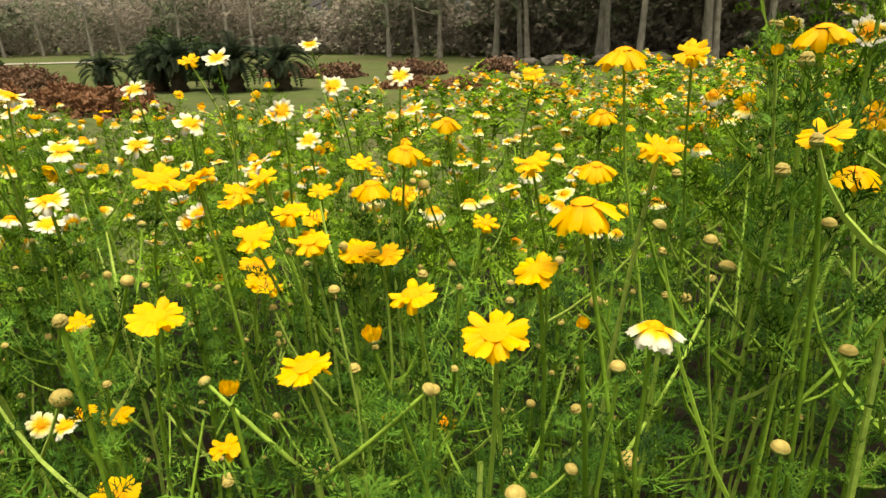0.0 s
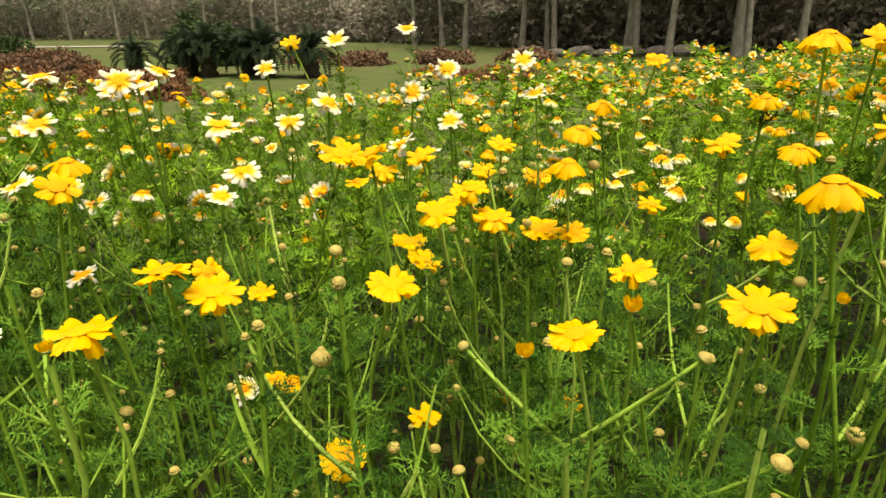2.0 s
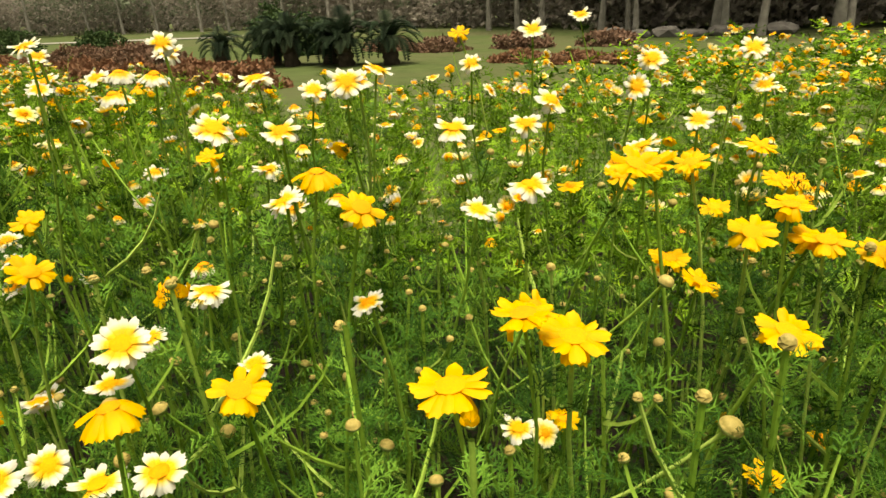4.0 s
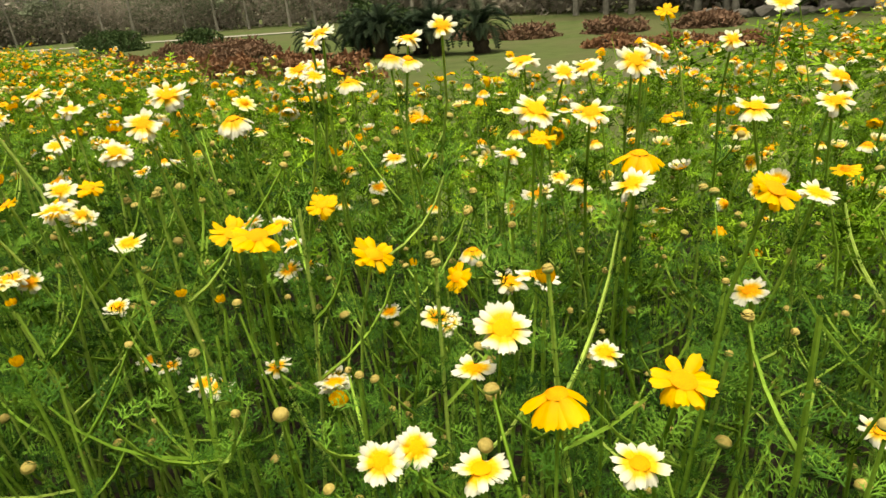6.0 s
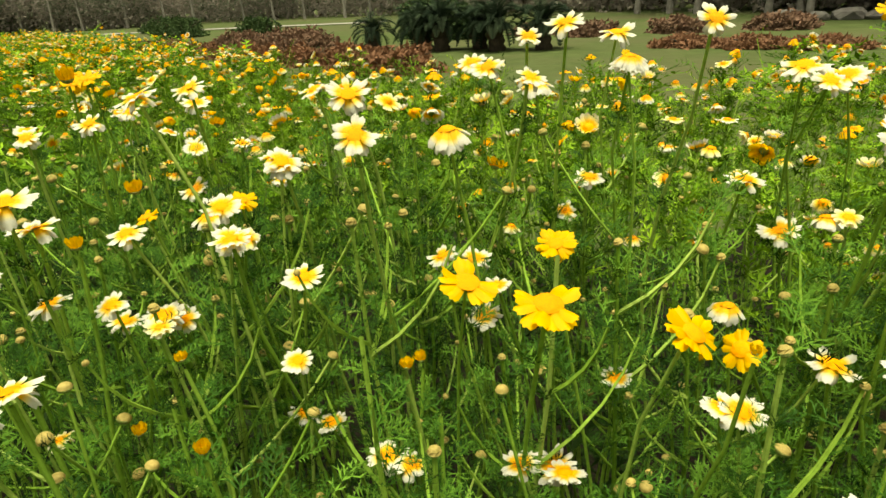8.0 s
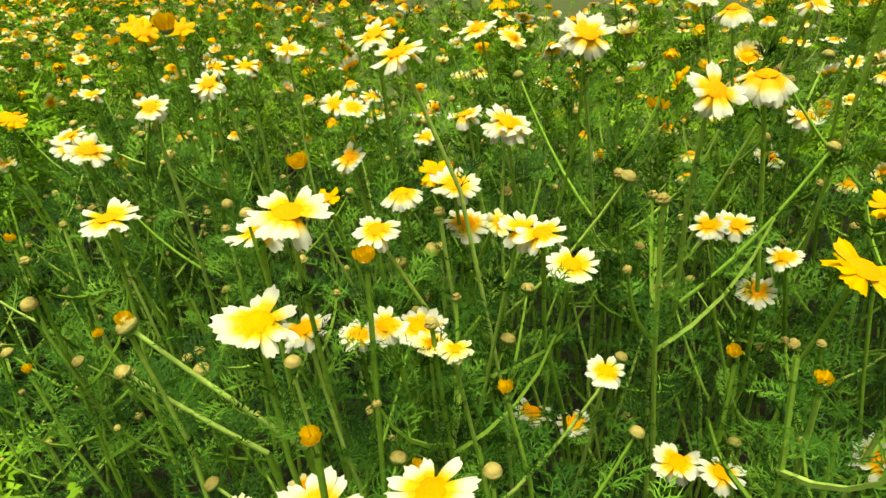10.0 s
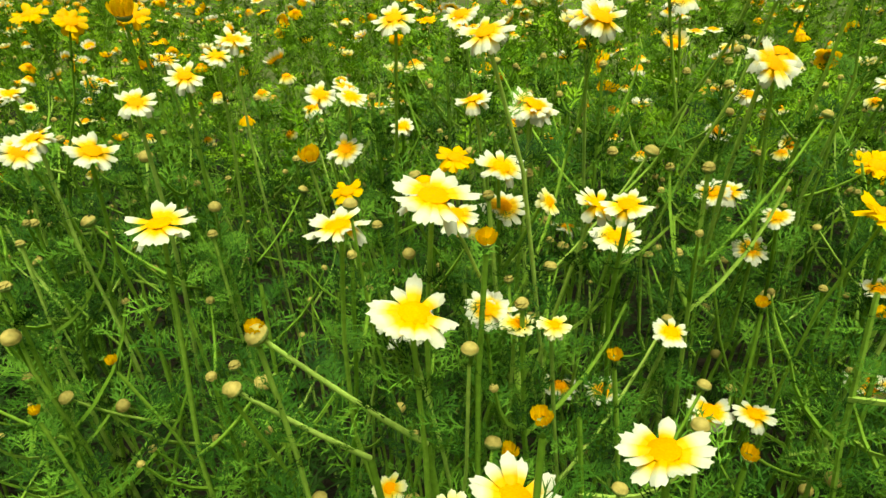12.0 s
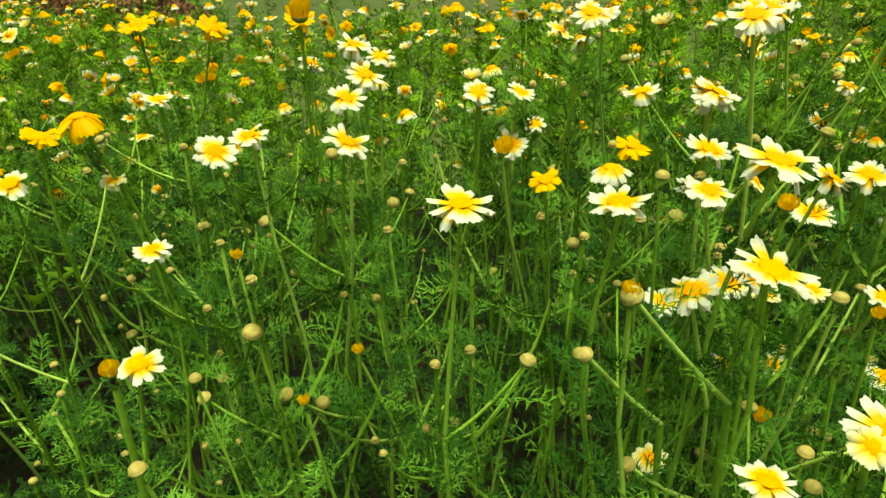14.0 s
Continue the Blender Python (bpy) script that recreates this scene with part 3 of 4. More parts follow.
def stalk(root, foot, head, normal, thick, leaves, name="stem", lift=0.0):
    """A stem from foot to just under head, with feathery leaves along it."""
    head, n = Vector(head), Vector(normal)
    end = head - n * 0.012
    reach = (end - Vector(foot)).length
    top = end - n * 0.26 * reach - Vector((0, 0, 0.12 * reach)) + Vector((rng.uniform(-0.08, 0.08), rng.uniform(-0.03, 0.07), 0))
    foot = Vector(foot)
    pts = []
    sway, wave = Vector((rng.uniform(-0.05, 0.05), rng.uniform(-0.05, 0.05), 0)) * reach, rng.uniform(1.2, 2.4)
    for i in range(9):
        t = i / 8
        lo, hi = foot.lerp(Vector((foot.x * 0.6 + top.x * 0.4, foot.y * 0.6 + top.y * 0.4, top.z)), t), top.lerp(end, t)
        p = lo.lerp(hi, t)
        w = 0.006 * math.sin(t * math.pi) * reach
        p = p + sway * math.sin(t * math.pi * wave) * math.sin(t * math.pi)
        pts.append(p + Vector((rng.uniform(-w, w), rng.uniform(-w, w), 0)))
    pile = Pile()
    tube(pile, [local(root, p) for p in pts], [thick * (1.0 - 0.42 * i / 8) for i in range(9)], 6)
    st = part(name, pile.mesh(name, [STEM]), root)
    for i in range(leaves):
        t = rng.uniform(0.48, 0.97) if i else 0.93
        k = min(7, int(t * 8))
        p = pts[k].lerp(pts[k + 1], t * 8 - k)
        size = rng.uniform(0.036, 0.062) * (1.15 - 0.55 * max(0.0, t - 0.5) / 0.5)
        m = Matrix.Translation(local(root, p)) @ Matrix(leaf_turn(rng.uniform(0, 6.283), rng.uniform(0.1, 0.9), rng.uniform(-0.4, 0.4)).tolist()).to_4x4() @ Matrix.Scale(size, 4)
        part("leaf", rng.choice(LEAF_MESH), root, m)
    return pts


def flower(root, at, d, kind, normal):
    """A flower head d across: cup, disc and its ray petals. kind: colour letter, then d hanging, u cupped, h half open."""
    colour = kind[0]
    form = kind[1:] or "o"
    half = d / 2
    spin = rng.uniform(0, 6.28)
    disc = half * {"o": 0.36 if colour == "y" else 0.31, "d": 0.38, "u": 0.38, "h": 0.62}[form]
    turn = facing(local(root, at), normal, spin, 1.0)
    head = part("flower_head", CUP_MESH, root, turn @ Matrix.Scale(disc * (0.85 if form != "h" else 1.0), 4))
    inv = 1.0 / (disc * (0.85 if form != "h" else 1.0))
    if form != "h":
        part("disc", DISC_MESH[rng.randrange(3)], head, Matrix.Translation((0, 0, 0.05)) @ Matrix.Diagonal((*((0.84, 0.84, 1.7) if form == "d" else (1, 1, 1)), 1)) @ Matrix.Scale(disc * inv, 4))
    count = {"o": rng.randint(14, 17), "d": rng.randint(14, 16), "u": 15, "h": 11}[form]
    gap = rng.random() < 0.25
    for i in range(count):
        if gap and i == count - 1:
            continue
        a = 2 * math.pi * (i + rng.uniform(-0.22, 0.22)) / count
        if form == "d":
            mesh, pitch = rng.choice(PETALS[colour, "hang"]), rng.uniform(0.15, 0.75)
            size = half * rng.uniform(0.80, 1.0)
        elif form == "u":
            mesh, pitch = rng.choice(PETALS[colour, "shut"]), rng.uniform(-0.75, -0.35)
            size = half * rng.uniform(0.72, 0.86)
        elif form == "h":
            mesh, pitch = rng.choice(PETALS[colour, "shut"]), rng.uniform(-1.25, -0.85)
            size = half * rng.uniform(1.0, 1.25)
        else:
            drop = rng.random() < 0.2
            mesh = rng.choice(PETALS[colour, "hang" if drop else "flat"])
            pitch = rng.uniform(0.3, 0.7) if drop else rng.uniform(-0.26, 0.22)
            size = half * rng.uniform(0.70, 0.84)
        ring = disc * {"d": 0.80, "h": 0.75}.get(form, 0.66)
        m = Matrix.Rotation(a, 4, "Z") @ Matrix.Translation((ring, 0, rng.uniform(-0.001, 0.001))) @ Matrix.Rotation(pitch, 4, "Y") @ Matrix.Rotation(rng.uniform(-0.2, 0.2), 4, "X") @ Matrix.Scale(size, 4)
        m = Matrix.Scale(inv, 4) @ m
        part("petal", mesh, head, m)
    return head


def bloom(x, y, z, d, kind, nx, ny, leaves=10):
    """One daisy plant that carries its head at (x, y, z), leaning by (nx, ny)."""
    n = Vector((nx, ny, math.sqrt(max(0.05, 1 - nx * nx - ny * ny))))
    look_of = {"o": "open", "d": "drooping", "u": "cupped", "h": "half-open"}[kind[1:] or "o"]
    root = plant(x - nx * 0.10 + rng.uniform(-0.09, 0.09), y + abs(ny) * 0.06 + rng.uniform(-0.04, 0.12),
                 f"{TALL[kind[0]]} crown daisy, {look_of} head on a feathery stem")
    pts = stalk(root, root.location, (x, y, z), n, rng.uniform(0.0028, 0.0039), leaves)
    flower(root, (x, y, z), d, kind, n)
    if rng.random() < 0.72:
        side_bud(root, pts)
    return root


def side_bud(root, pts):
    """A side stem with a small closed bud, from the upper half of a stem."""
    a = pts[rng.randint(4, 6)]
    az, ln = rng.uniform(0, 6.283), rng.uniform(0.08, 0.24)
    tip = a + Vector((math.cos(az) * ln * 0.7, math.sin(az) * ln * 0.7, ln * rng.uniform(0.5, 1.0)))
    way = bend(a, tip, -0.15 * ln, 6)
    p = Pile()
    tube(p, [local(root, q) for q in way], [0.0024 - 0.00018 * i for i in range(6)], 5)
    part("side_stem", p.mesh("side_stem", [STEM]), root)
    for i in range(3):
        m = Matrix.Translation(local(root, way[1 + i])) @ Matrix(leaf_turn(rng.uniform(0, 6.283), rng.uniform(0.2, 0.9)).tolist()).to_4x4() @ Matrix.Scale(rng.uniform(0.03, 0.055), 4)
        part("leaf", rng.choice(LEAF_MESH), root, m)
    part("bud", BUD_MESH, root, facing(local(root, tip), (tip - way[4]).normalized() + Vector((0, 0, 0.5)), 0, rng.uniform(0.006, 0.0095)))


def button(x, y, z, d, nx=0.0, ny=0.0):
    """One daisy plant that carries a round closed tan bud."""
    n = Vector((nx, ny, math.sqrt(max(0.1, 1 - nx * nx - ny * ny))))
    root = plant(x + rng.uniform(-0.08, 0.08), y + rng.uniform(0.0, 0.09), "crown daisy with a round closed tan bud on a green stem")
    stalk(root, root.location, (x, y, z), n, rng.uniform(0.0020, 0.0028), 5)
    part("bud", BUD_MESH, root, facing(local(root, (x, y, z)), n, 0, d / 2))
    return root


def forked(joint, tips, thick=0.0027):
    """One daisy plant whose stem forks at joint into stout side stems, each with a closed bud at its tip."""
    joint = Vector(joint)
    root = plant(joint.x + 0.03, joint.y + 0.04, "crown daisy with stout forking side stems and closed buds")
    low = bend(root.location, joint, 0.0, 7, (0.012, 0.01, 0))
    p = Pile()
    tube(p, [local(root, q) for q in low], [thick * 1.15] * 7, 7)
    part("stem", p.mesh("stem", [STEM]), root)
    for tip, size in tips:
        tip = Vector(tip)
        way = bend(joint, tip, -0.04 * (tip - joint).length, 8)
        p = Pile()
        tube(p, [local(root, q) for q in way], [thick * (0.95 - 0.05 * i) for i in range(8)], 7)
        part("side_stem", p.mesh("side_stem", [STEM]), root)
        part("bud", BUD_MESH, root, facing(local(root, tip), (tip - way[6]).normalized() + Vector((0, 0, 0.2)), 0, size / 2))
        for i in range(7):
            m = Matrix.Translation(local(root, way[1 + i % 6])) @ Matrix(leaf_turn(rng.uniform(0, 6.283), rng.uniform(0.2, 0.9)).tolist()).to_4x4() @ Matrix.Scale(rng.uniform(0.022, 0.042), 4)
            part("leaf", rng.choice(LEAF_MESH), root, m)
    return root


# ---- the daisies nearest to the camera's way ----
bloom(-0.461, 0.556, 1.082, 0.012, "yh", 0.03, -0.05)
button(0.198, 0.755, 1.071, 0.011, 0.04, 0.00)
bloom(-1.490, 0.178, 1.044, 0.028, "c", -0.22, -0.56)
button(-1.898, 0.051, 1.051, 0.011, -0.07, -0.05)
bloom(-1.925, 0.078, 1.096, 0.013, "yh", 0.04, -0.00)
bloom(-1.465, 0.215, 1.022, 0.058, "w", 0.20, -0.10)
bloom(-1.388, 0.233, 1.071, 0.053, "w", -0.18, 0.03)
bloom(-1.450, 0.213, 1.092, 0.013, "yh", -0.03, -0.05)
button(-1.370, 0.265, 1.064, 0.011, -0.02, 0.07)
bloom(-1.536, 0.182, 0.998, 0.043, "w", 0.05, 0.19)
bloom(-1.631, 0.216, 1.106, 0.014, "yh", -0.03, -0.02)
button(-1.510, 0.211, 1.000, 0.011, 0.05, 0.06)
button(-0.556, 0.561, 1.046, 0.011, -0.03, -0.01)
button(-1.616, 0.321, 1.146, 0.011, 0.05, -0.02)
button(0.101, 0.791, 1.086, 0.011, -0.05, -0.02)
bloom(-0.509, 0.616, 1.059, 0.060, "y", -0.09, -0.04)
button(-1.660, 0.212, 1.055, 0.011, -0.01, 0.02)
button(-1.503, 0.250, 1.098, 0.011, 0.05, 0.07)
bloom(0.121, 0.830, 1.101, 0.038, "wd", 0.12, -0.03)
bloom(-0.842, 0.652, 1.048, 0.022, "yh", 0.09, -0.00)
bloom(-0.151, 0.699, 1.069, 0.015, "yh", 0.07, -0.08)
bloom(-0.689, 0.497, 1.005, 0.043, "w", 0.10, -0.07)
bloom(-0.481, 0.682, 1.092, 0.054, "y", -0.14, -0.04)
bloom(-1.530, 0.363, 1.045, 0.039, "w", 0.13, -0.27)
button(-0.028, 0.773, 1.052, 0.011, -0.01, -0.01)
bloom(-1.543, 0.303, 1.170, 0.060, "w", 0.20, -0.03)
bloom(-1.438, 0.457, 1.105, 0.046, "w", -0.03, -0.13)
button(0.256, 0.900, 1.068, 0.013, -0.04, 0.01)
bloom(-0.449, 0.707, 1.067, 0.056, "y", 0.07, -0.13)
bloom(-1.542, 0.259, 1.110, 0.060, "w", 0.25, -0.05)
bloom(-1.763, 0.285, 1.128, 0.057, "w", 0.01, 0.00)
button(-1.135, 0.496, 1.026, 0.011, 0.01, 0.02)
bloom(-1.988, 0.151, 1.034, 0.040, "w", 0.43, -0.15)
button(0.153, 0.905, 1.144, 0.011, 0.04, -0.07)
button(-1.481, 0.260, 0.920, 0.014, -0.02, 0.06)
bloom(0.228, 0.973, 1.218, 0.043, "y", -0.04, -0.34)
bloom(-0.759, 0.510, 1.030, 0.051, "yd", -0.08, -0.05)
bloom(-0.126, 0.754, 1.064, 0.046, "y", -0.15, -0.14)
bloom(-0.684, 0.575, 1.029, 0.053, "y", 0.22, -0.20)
bloom(0.066, 0.857, 1.079, 0.011, "yh", 0.10, -0.12)
bloom(-1.583, 0.323, 1.049, 0.048, "w", -0.09, -0.14)
bloom(0.004, 0.825, 1.080, 0.057, "y", -0.02, -0.32)
bloom(-1.555, 0.447, 1.241, 0.048, "w", -0.14, -0.34)
bloom(-1.523, 0.345, 1.117, 0.017, "yh", 0.07, -0.08)
bloom(-0.088, 0.795, 1.073, 0.018, "yh", -0.06, -0.06)
button(-1.965, 0.178, 1.002, 0.011, 0.02, 0.03)
bloom(-1.646, 0.347, 1.112, 0.057, "w", -0.13, -0.01)
bloom(-1.233, 0.488, 1.016, 0.014, "yh", -0.00, 0.08)
bloom(-0.904, 0.768, 1.161, 0.033, "y", 0.09, -0.23)
bloom(0.053, 0.915, 1.164, 0.060, "yd", -0.08, -0.02)
bloom(-0.985, 0.622, 1.050, 0.010, "yh", 0.04, -0.12)
button(0.247, 1.000, 1.137, 0.013, -0.02, -0.06)
bloom(-0.887, 0.719, 1.017, 0.055, "w", 0.12, 0.05)
bloom(-1.429, 0.378, 1.009, 0.013, "yh", -0.02, -0.02)
bloom(-1.889, 0.211, 0.963, 0.011, "yh", -0.04, 0.03)
bloom(-1.881, 0.341, 1.154, 0.048, "w", 0.44, 0.04)
bloom(-1.225, 0.568, 1.069, 0.059, "y", 0.34, -0.14)
bloom(-1.146, 0.535, 0.920, 0.040, "w", -0.30, -0.06)
bloom(-1.572, 0.411, 1.100, 0.045, "w", 0.11, -0.25)
bloom(-1.480, 0.385, 1.025, 0.032, "c", 0.13, 0.03)
bloom(0.014, 0.911, 1.101, 0.044, "y", -0.26, -0.37)
bloom(-1.969, 0.269, 1.066, 0.012, "yh", 0.05, -0.03)
bloom(-1.599, 0.295, 0.885, 0.033, "c", -0.03, -0.21)
bloom(0.107, 0.994, 1.197, 0.042, "y", 0.30, -0.28)
button(-0.156, 0.850, 1.084, 0.011, 0.05, -0.07)
bloom(-0.303, 0.782, 1.067, 0.050, "y", 0.25, -0.16)
bloom(-1.866, 0.277, 0.972, 0.012, "yh", -0.07, -0.02)
bloom(0.277, 1.084, 1.167, 0.047, "yd", 0.03, -0.12)
bloom(-2.065, 0.272, 1.062, 0.037, "w", 0.10, -0.15)
bloom(-0.846, 0.526, 0.907, 0.059, "w", -0.05, 0.00)
bloom(-0.926, 0.476, 0.917, 0.049, "w", 0.53, -0.26)
bloom(-0.851, 0.584, 1.026, 0.060, "w", 0.35, -0.30)
bloom(-1.328, 0.336, 0.978, 0.015, "yh", 0.06, 0.00)
bloom(-0.333, 0.723, 0.903, 0.048, "y", 0.16, -0.16)
bloom(-0.104, 0.904, 1.065, 0.048, "y", 0.07, -0.24)
bloom(-0.498, 0.752, 1.062, 0.034, "y", 0.57, -0.22)
bloom(-0.920, 0.520, 0.904, 0.047, "w", 0.50, -0.40)
bloom(-0.948, 0.759, 0.981, 0.050, "w", 0.15, -0.10)
bloom(0.200, 1.125, 1.270, 0.014, "yh", -0.06, -0.28)
bloom(-0.673, 0.739, 1.036, 0.039, "w", -0.15, -0.29)
bloom(-1.542, 0.416, 1.006, 0.053, "w", 0.12, -0.01)
bloom(-0.316, 1.016, 1.098, 0.048, "y", 0.05, -0.11)
bloom(0.244, 1.169, 1.293, 0.057, "yd", -0.06, -0.11)
bloom(-2.012, 0.383, 1.140, 0.043, "w", -0.01, -0.20)
bloom(-1.028, 0.723, 0.919, 0.046, "w", 0.23, -0.11)
bloom(-1.250, 0.784, 1.284, 0.046, "w", 0.06, -0.33)
bloom(-1.027, 0.754, 0.972, 0.046, "y", -0.12, -0.72)
bloom(-0.292, 1.020, 1.061, 0.046, "y", 0.07, -0.32)
bloom(-0.659, 0.726, 1.142, 0.046, "y", 0.46, -0.22)
bloom(-2.181, 0.344, 1.165, 0.052, "yd", 0.02, -0.07)
bloom(-0.888, 0.583, 0.971, 0.049, "w", -0.04, 0.08)
bloom(-1.927, 0.442, 1.164, 0.045, "w", 0.37, -0.16)
bloom(-1.292, 0.704, 0.993, 0.038, "w", -0.16, -0.29)
bloom(-0.493, 0.822, 0.898, 0.030, "y", -0.06, -0.20)
bloom(-1.106, 0.518, 1.102, 0.057, "y", 0.25, -0.16)
bloom(-1.305, 0.579, 0.950, 0.015, "yh", -0.12, -0.05)
bloom(-1.365, 0.691, 1.020, 0.044, "w", -0.26, -0.21)
bloom(-1.695, 0.579, 1.225, 0.048, "w", 0.08, -0.35)
bloom(0.038, 1.077, 1.161, 0.042, "yd", 0.01, -0.09)
bloom(-1.312, 0.704, 0.946, 0.045, "w", 0.10, -0.30)
bloom(-0.794, 0.688, 0.960, 0.040, "w", 0.21, -0.10)
bloom(-1.640, 0.593, 1.074, 0.048, "y", 0.22, -0.11)
bloom(0.052, 1.136, 1.275, 0.056, "yd", -0.07, -0.11)
bloom(-1.343, 0.553, 1.200, 0.049, "w", 0.47, -0.42)
bloom(-0.802, 0.771, 1.119, 0.049, "w", -0.19, -0.30)
bloom(-2.182, 0.362, 1.088, 0.031, "c", 0.17, -0.15)
bloom(-1.729, 0.500, 1.063, 0.037, "y", 0.07, -0.35)
bloom(-0.302, 0.836, 0.887, 0.039, "y", 0.11, 0.11)
bloom(-2.296, 0.330, 1.089, 0.047, "w", 0.43, -0.25)
bloom(-0.549, 0.833, 0.859, 0.044, "w", -0.02, -0.16)
bloom(-1.027, 0.606, 1.061, 0.051, "y", 0.53, -0.02)
bloom(-0.463, 1.020, 1.130, 0.060, "y", -0.30, -0.22)
bloom(-2.073, 0.403, 1.112, 0.049, "w", 0.50, -0.39)
bloom(-1.040, 0.532, 0.905, 0.023, "yh", 0.07, 0.04)
bloom(-1.502, 0.549, 0.813, 0.050, "w", 0.08, 0.13)
bloom(-0.496, 0.774, 0.911, 0.030, "c", 0.50, -0.47)
bloom(-0.192, 0.997, 1.145, 0.045, "yd", 0.06, -0.08)
bloom(-1.149, 0.622, 0.845, 0.051, "w", -0.09, 0.14)
bloom(-1.568, 0.540, 1.048, 0.054, "w", 0.31, -0.14)
bloom(0.307, 1.289, 1.285, 0.048, "w", -0.09, -0.77)
bloom(-1.335, 0.542, 0.829, 0.053, "w", 0.02, -0.06)
bloom(-0.037, 1.099, 1.157, 0.043, "y", 0.05, -0.36)
bloom(-1.212, 0.704, 1.064, 0.047, "y", 0.13, -0.30)
bloom(-1.662, 0.553, 1.061, 0.046, "wd", 0.08, -0.14)
bloom(-1.229, 0.898, 1.237, 0.046, "wd", 0.06, -0.06)
bloom(-1.463, 0.471, 1.096, 0.043, "w", 0.41, -0.00)
bloom(-1.135, 0.911, 1.277, 0.049, "w", 0.46, -0.47)
bloom(-1.389, 0.478, 0.970, 0.038, "w", 0.15, -0.25)
bloom(-0.185, 1.012, 1.059, 0.040, "y", 0.11, -0.19)
bloom(-2.030, 0.553, 1.227, 0.033, "yh", 0.11, -0.08)
bloom(-1.790, 0.606, 1.065, 0.050, "w", 0.13, -0.34)
bloom(0.119, 1.238, 1.268, 0.044, "y", -0.06, -0.53)
bloom(-1.514, 0.397, 1.010, 0.034, "c", 0.18, -0.01)
bloom(-0.560, 0.889, 1.130, 0.049, "w", 0.25, -0.19)
bloom(-1.506, 0.347, 0.905, 0.017, "yh", 0.03, 0.04)
bloom(-0.279, 0.995, 1.071, 0.050, "y", 0.05, -0.24)
bloom(-1.638, 0.654, 1.123, 0.048, "w", -0.19, -0.14)
bloom(-0.541, 0.875, 0.980, 0.038, "y", 0.11, -0.09)
bloom(-0.929, 0.804, 1.186, 0.060, "w", 0.41, -0.26)
bloom(-1.346, 0.731, 1.006, 0.048, "w", 0.08, -0.17)
bloom(-0.434, 1.119, 1.110, 0.048, "y", -0.08, -0.36)
bloom(-0.226, 1.015, 1.057, 0.050, "y", 0.21, -0.28)
bloom(-1.073, 0.860, 0.962, 0.046, "wd", -0.01, 0.03)
bloom(-1.293, 0.539, 0.840, 0.046, "w", 0.08, -0.02)
bloom(-1.062, 1.010, 1.218, 0.060, "w", 0.06, -0.35)
bloom(-0.998, 0.669, 0.960, 0.045, "w", 0.24, -0.16)
bloom(-0.347, 0.979, 1.075, 0.055, "y", 0.20, -0.40)
bloom(-1.840, 0.646, 1.118, 0.044, "w", 0.24, -0.48)
bloom(-1.158, 0.754, 0.888, 0.042, "w", -0.06, -0.15)
bloom(-0.469, 0.969, 1.141, 0.060, "y", 0.38, -0.18)
bloom(-0.202, 1.111, 1.163, 0.047, "yd", 0.17, -0.08)
bloom(-0.894, 0.876, 1.171, 0.057, "w", 0.26, -0.37)
bloom(-1.700, 0.788, 1.193, 0.056, "w", -0.12, -0.45)
bloom(-1.452, 0.545, 1.026, 0.055, "w", 0.16, -0.10)
bloom(-1.565, 0.522, 1.099, 0.053, "w", 0.30, -0.14)
bloom(-1.551, 0.440, 0.987, 0.042, "w", 0.34, -0.23)
bloom(-0.825, 0.857, 1.128, 0.055, "yd", 0.09, -0.04)
bloom(-1.516, 0.521, 1.068, 0.033, "c", 0.77, -0.19)
bloom(-1.598, 0.394, 0.991, 0.042, "w", 0.14, 0.00)
bloom(-0.511, 0.875, 0.855, 0.040, "y", 0.05, -0.07)
bloom(-2.387, 0.461, 1.096, 0.048, "y", 0.42, -0.00)
bloom(-2.249, 0.534, 1.129, 0.043, "w", 0.16, -0.17)
bloom(-0.113, 1.161, 1.059, 0.038, "y", 0.22, -0.20)
bloom(-1.330, 0.673, 1.183, 0.055, "wd", -0.01, -0.12)
bloom(-0.647, 0.941, 1.076, 0.047, "w", 0.26, -0.18)
bloom(0.353, 1.420, 1.173, 0.046, "y", -0.12, -0.86)
bloom(0.010, 1.291, 1.187, 0.046, "yd", -0.08, -0.12)
bloom(-1.450, 0.908, 1.218, 0.054, "w", 0.17, -0.58)
bloom(-1.268, 0.987, 1.223, 0.054, "wd", 0.10, -0.05)
bloom(-0.365, 1.285, 1.102, 0.051, "y", 0.29, -0.18)
bloom(-1.947, 0.538, 1.165, 0.051, "w", 0.21, -0.24)
bloom(-0.451, 1.268, 1.137, 0.047, "w", 0.12, -0.59)
bloom(-1.555, 0.610, 1.135, 0.055, "w", 0.47, -0.08)
bloom(-0.335, 1.114, 1.099, 0.036, "y", 0.15, -0.28)
bloom(-1.784, 0.760, 1.043, 0.038, "w", 0.16, -0.37)
bloom(-1.171, 0.639, 0.830, 0.057, "w", -0.12, -0.10)
bloom(-0.399, 1.051, 0.978, 0.053, "y", 0.33, 0.02)
bloom(-0.519, 1.221, 1.105, 0.060, "w", -0.35, -0.23)
bloom(-1.452, 0.553, 0.816, 0.044, "w", 0.13, -0.08)
bloom(-1.502, 0.687, 1.210, 0.060, "w", 0.42, -0.33)
bloom(-0.318, 1.334, 1.041, 0.053, "y", 0.21, -0.28)
bloom(-1.074, 1.068, 0.989, 0.060, "w", -0.10, -0.20)
bloom(-1.955, 0.606, 1.172, 0.039, "w", 0.29, -0.27)
bloom(-2.048, 0.584, 1.222, 0.041, "y", 0.36, -0.30)
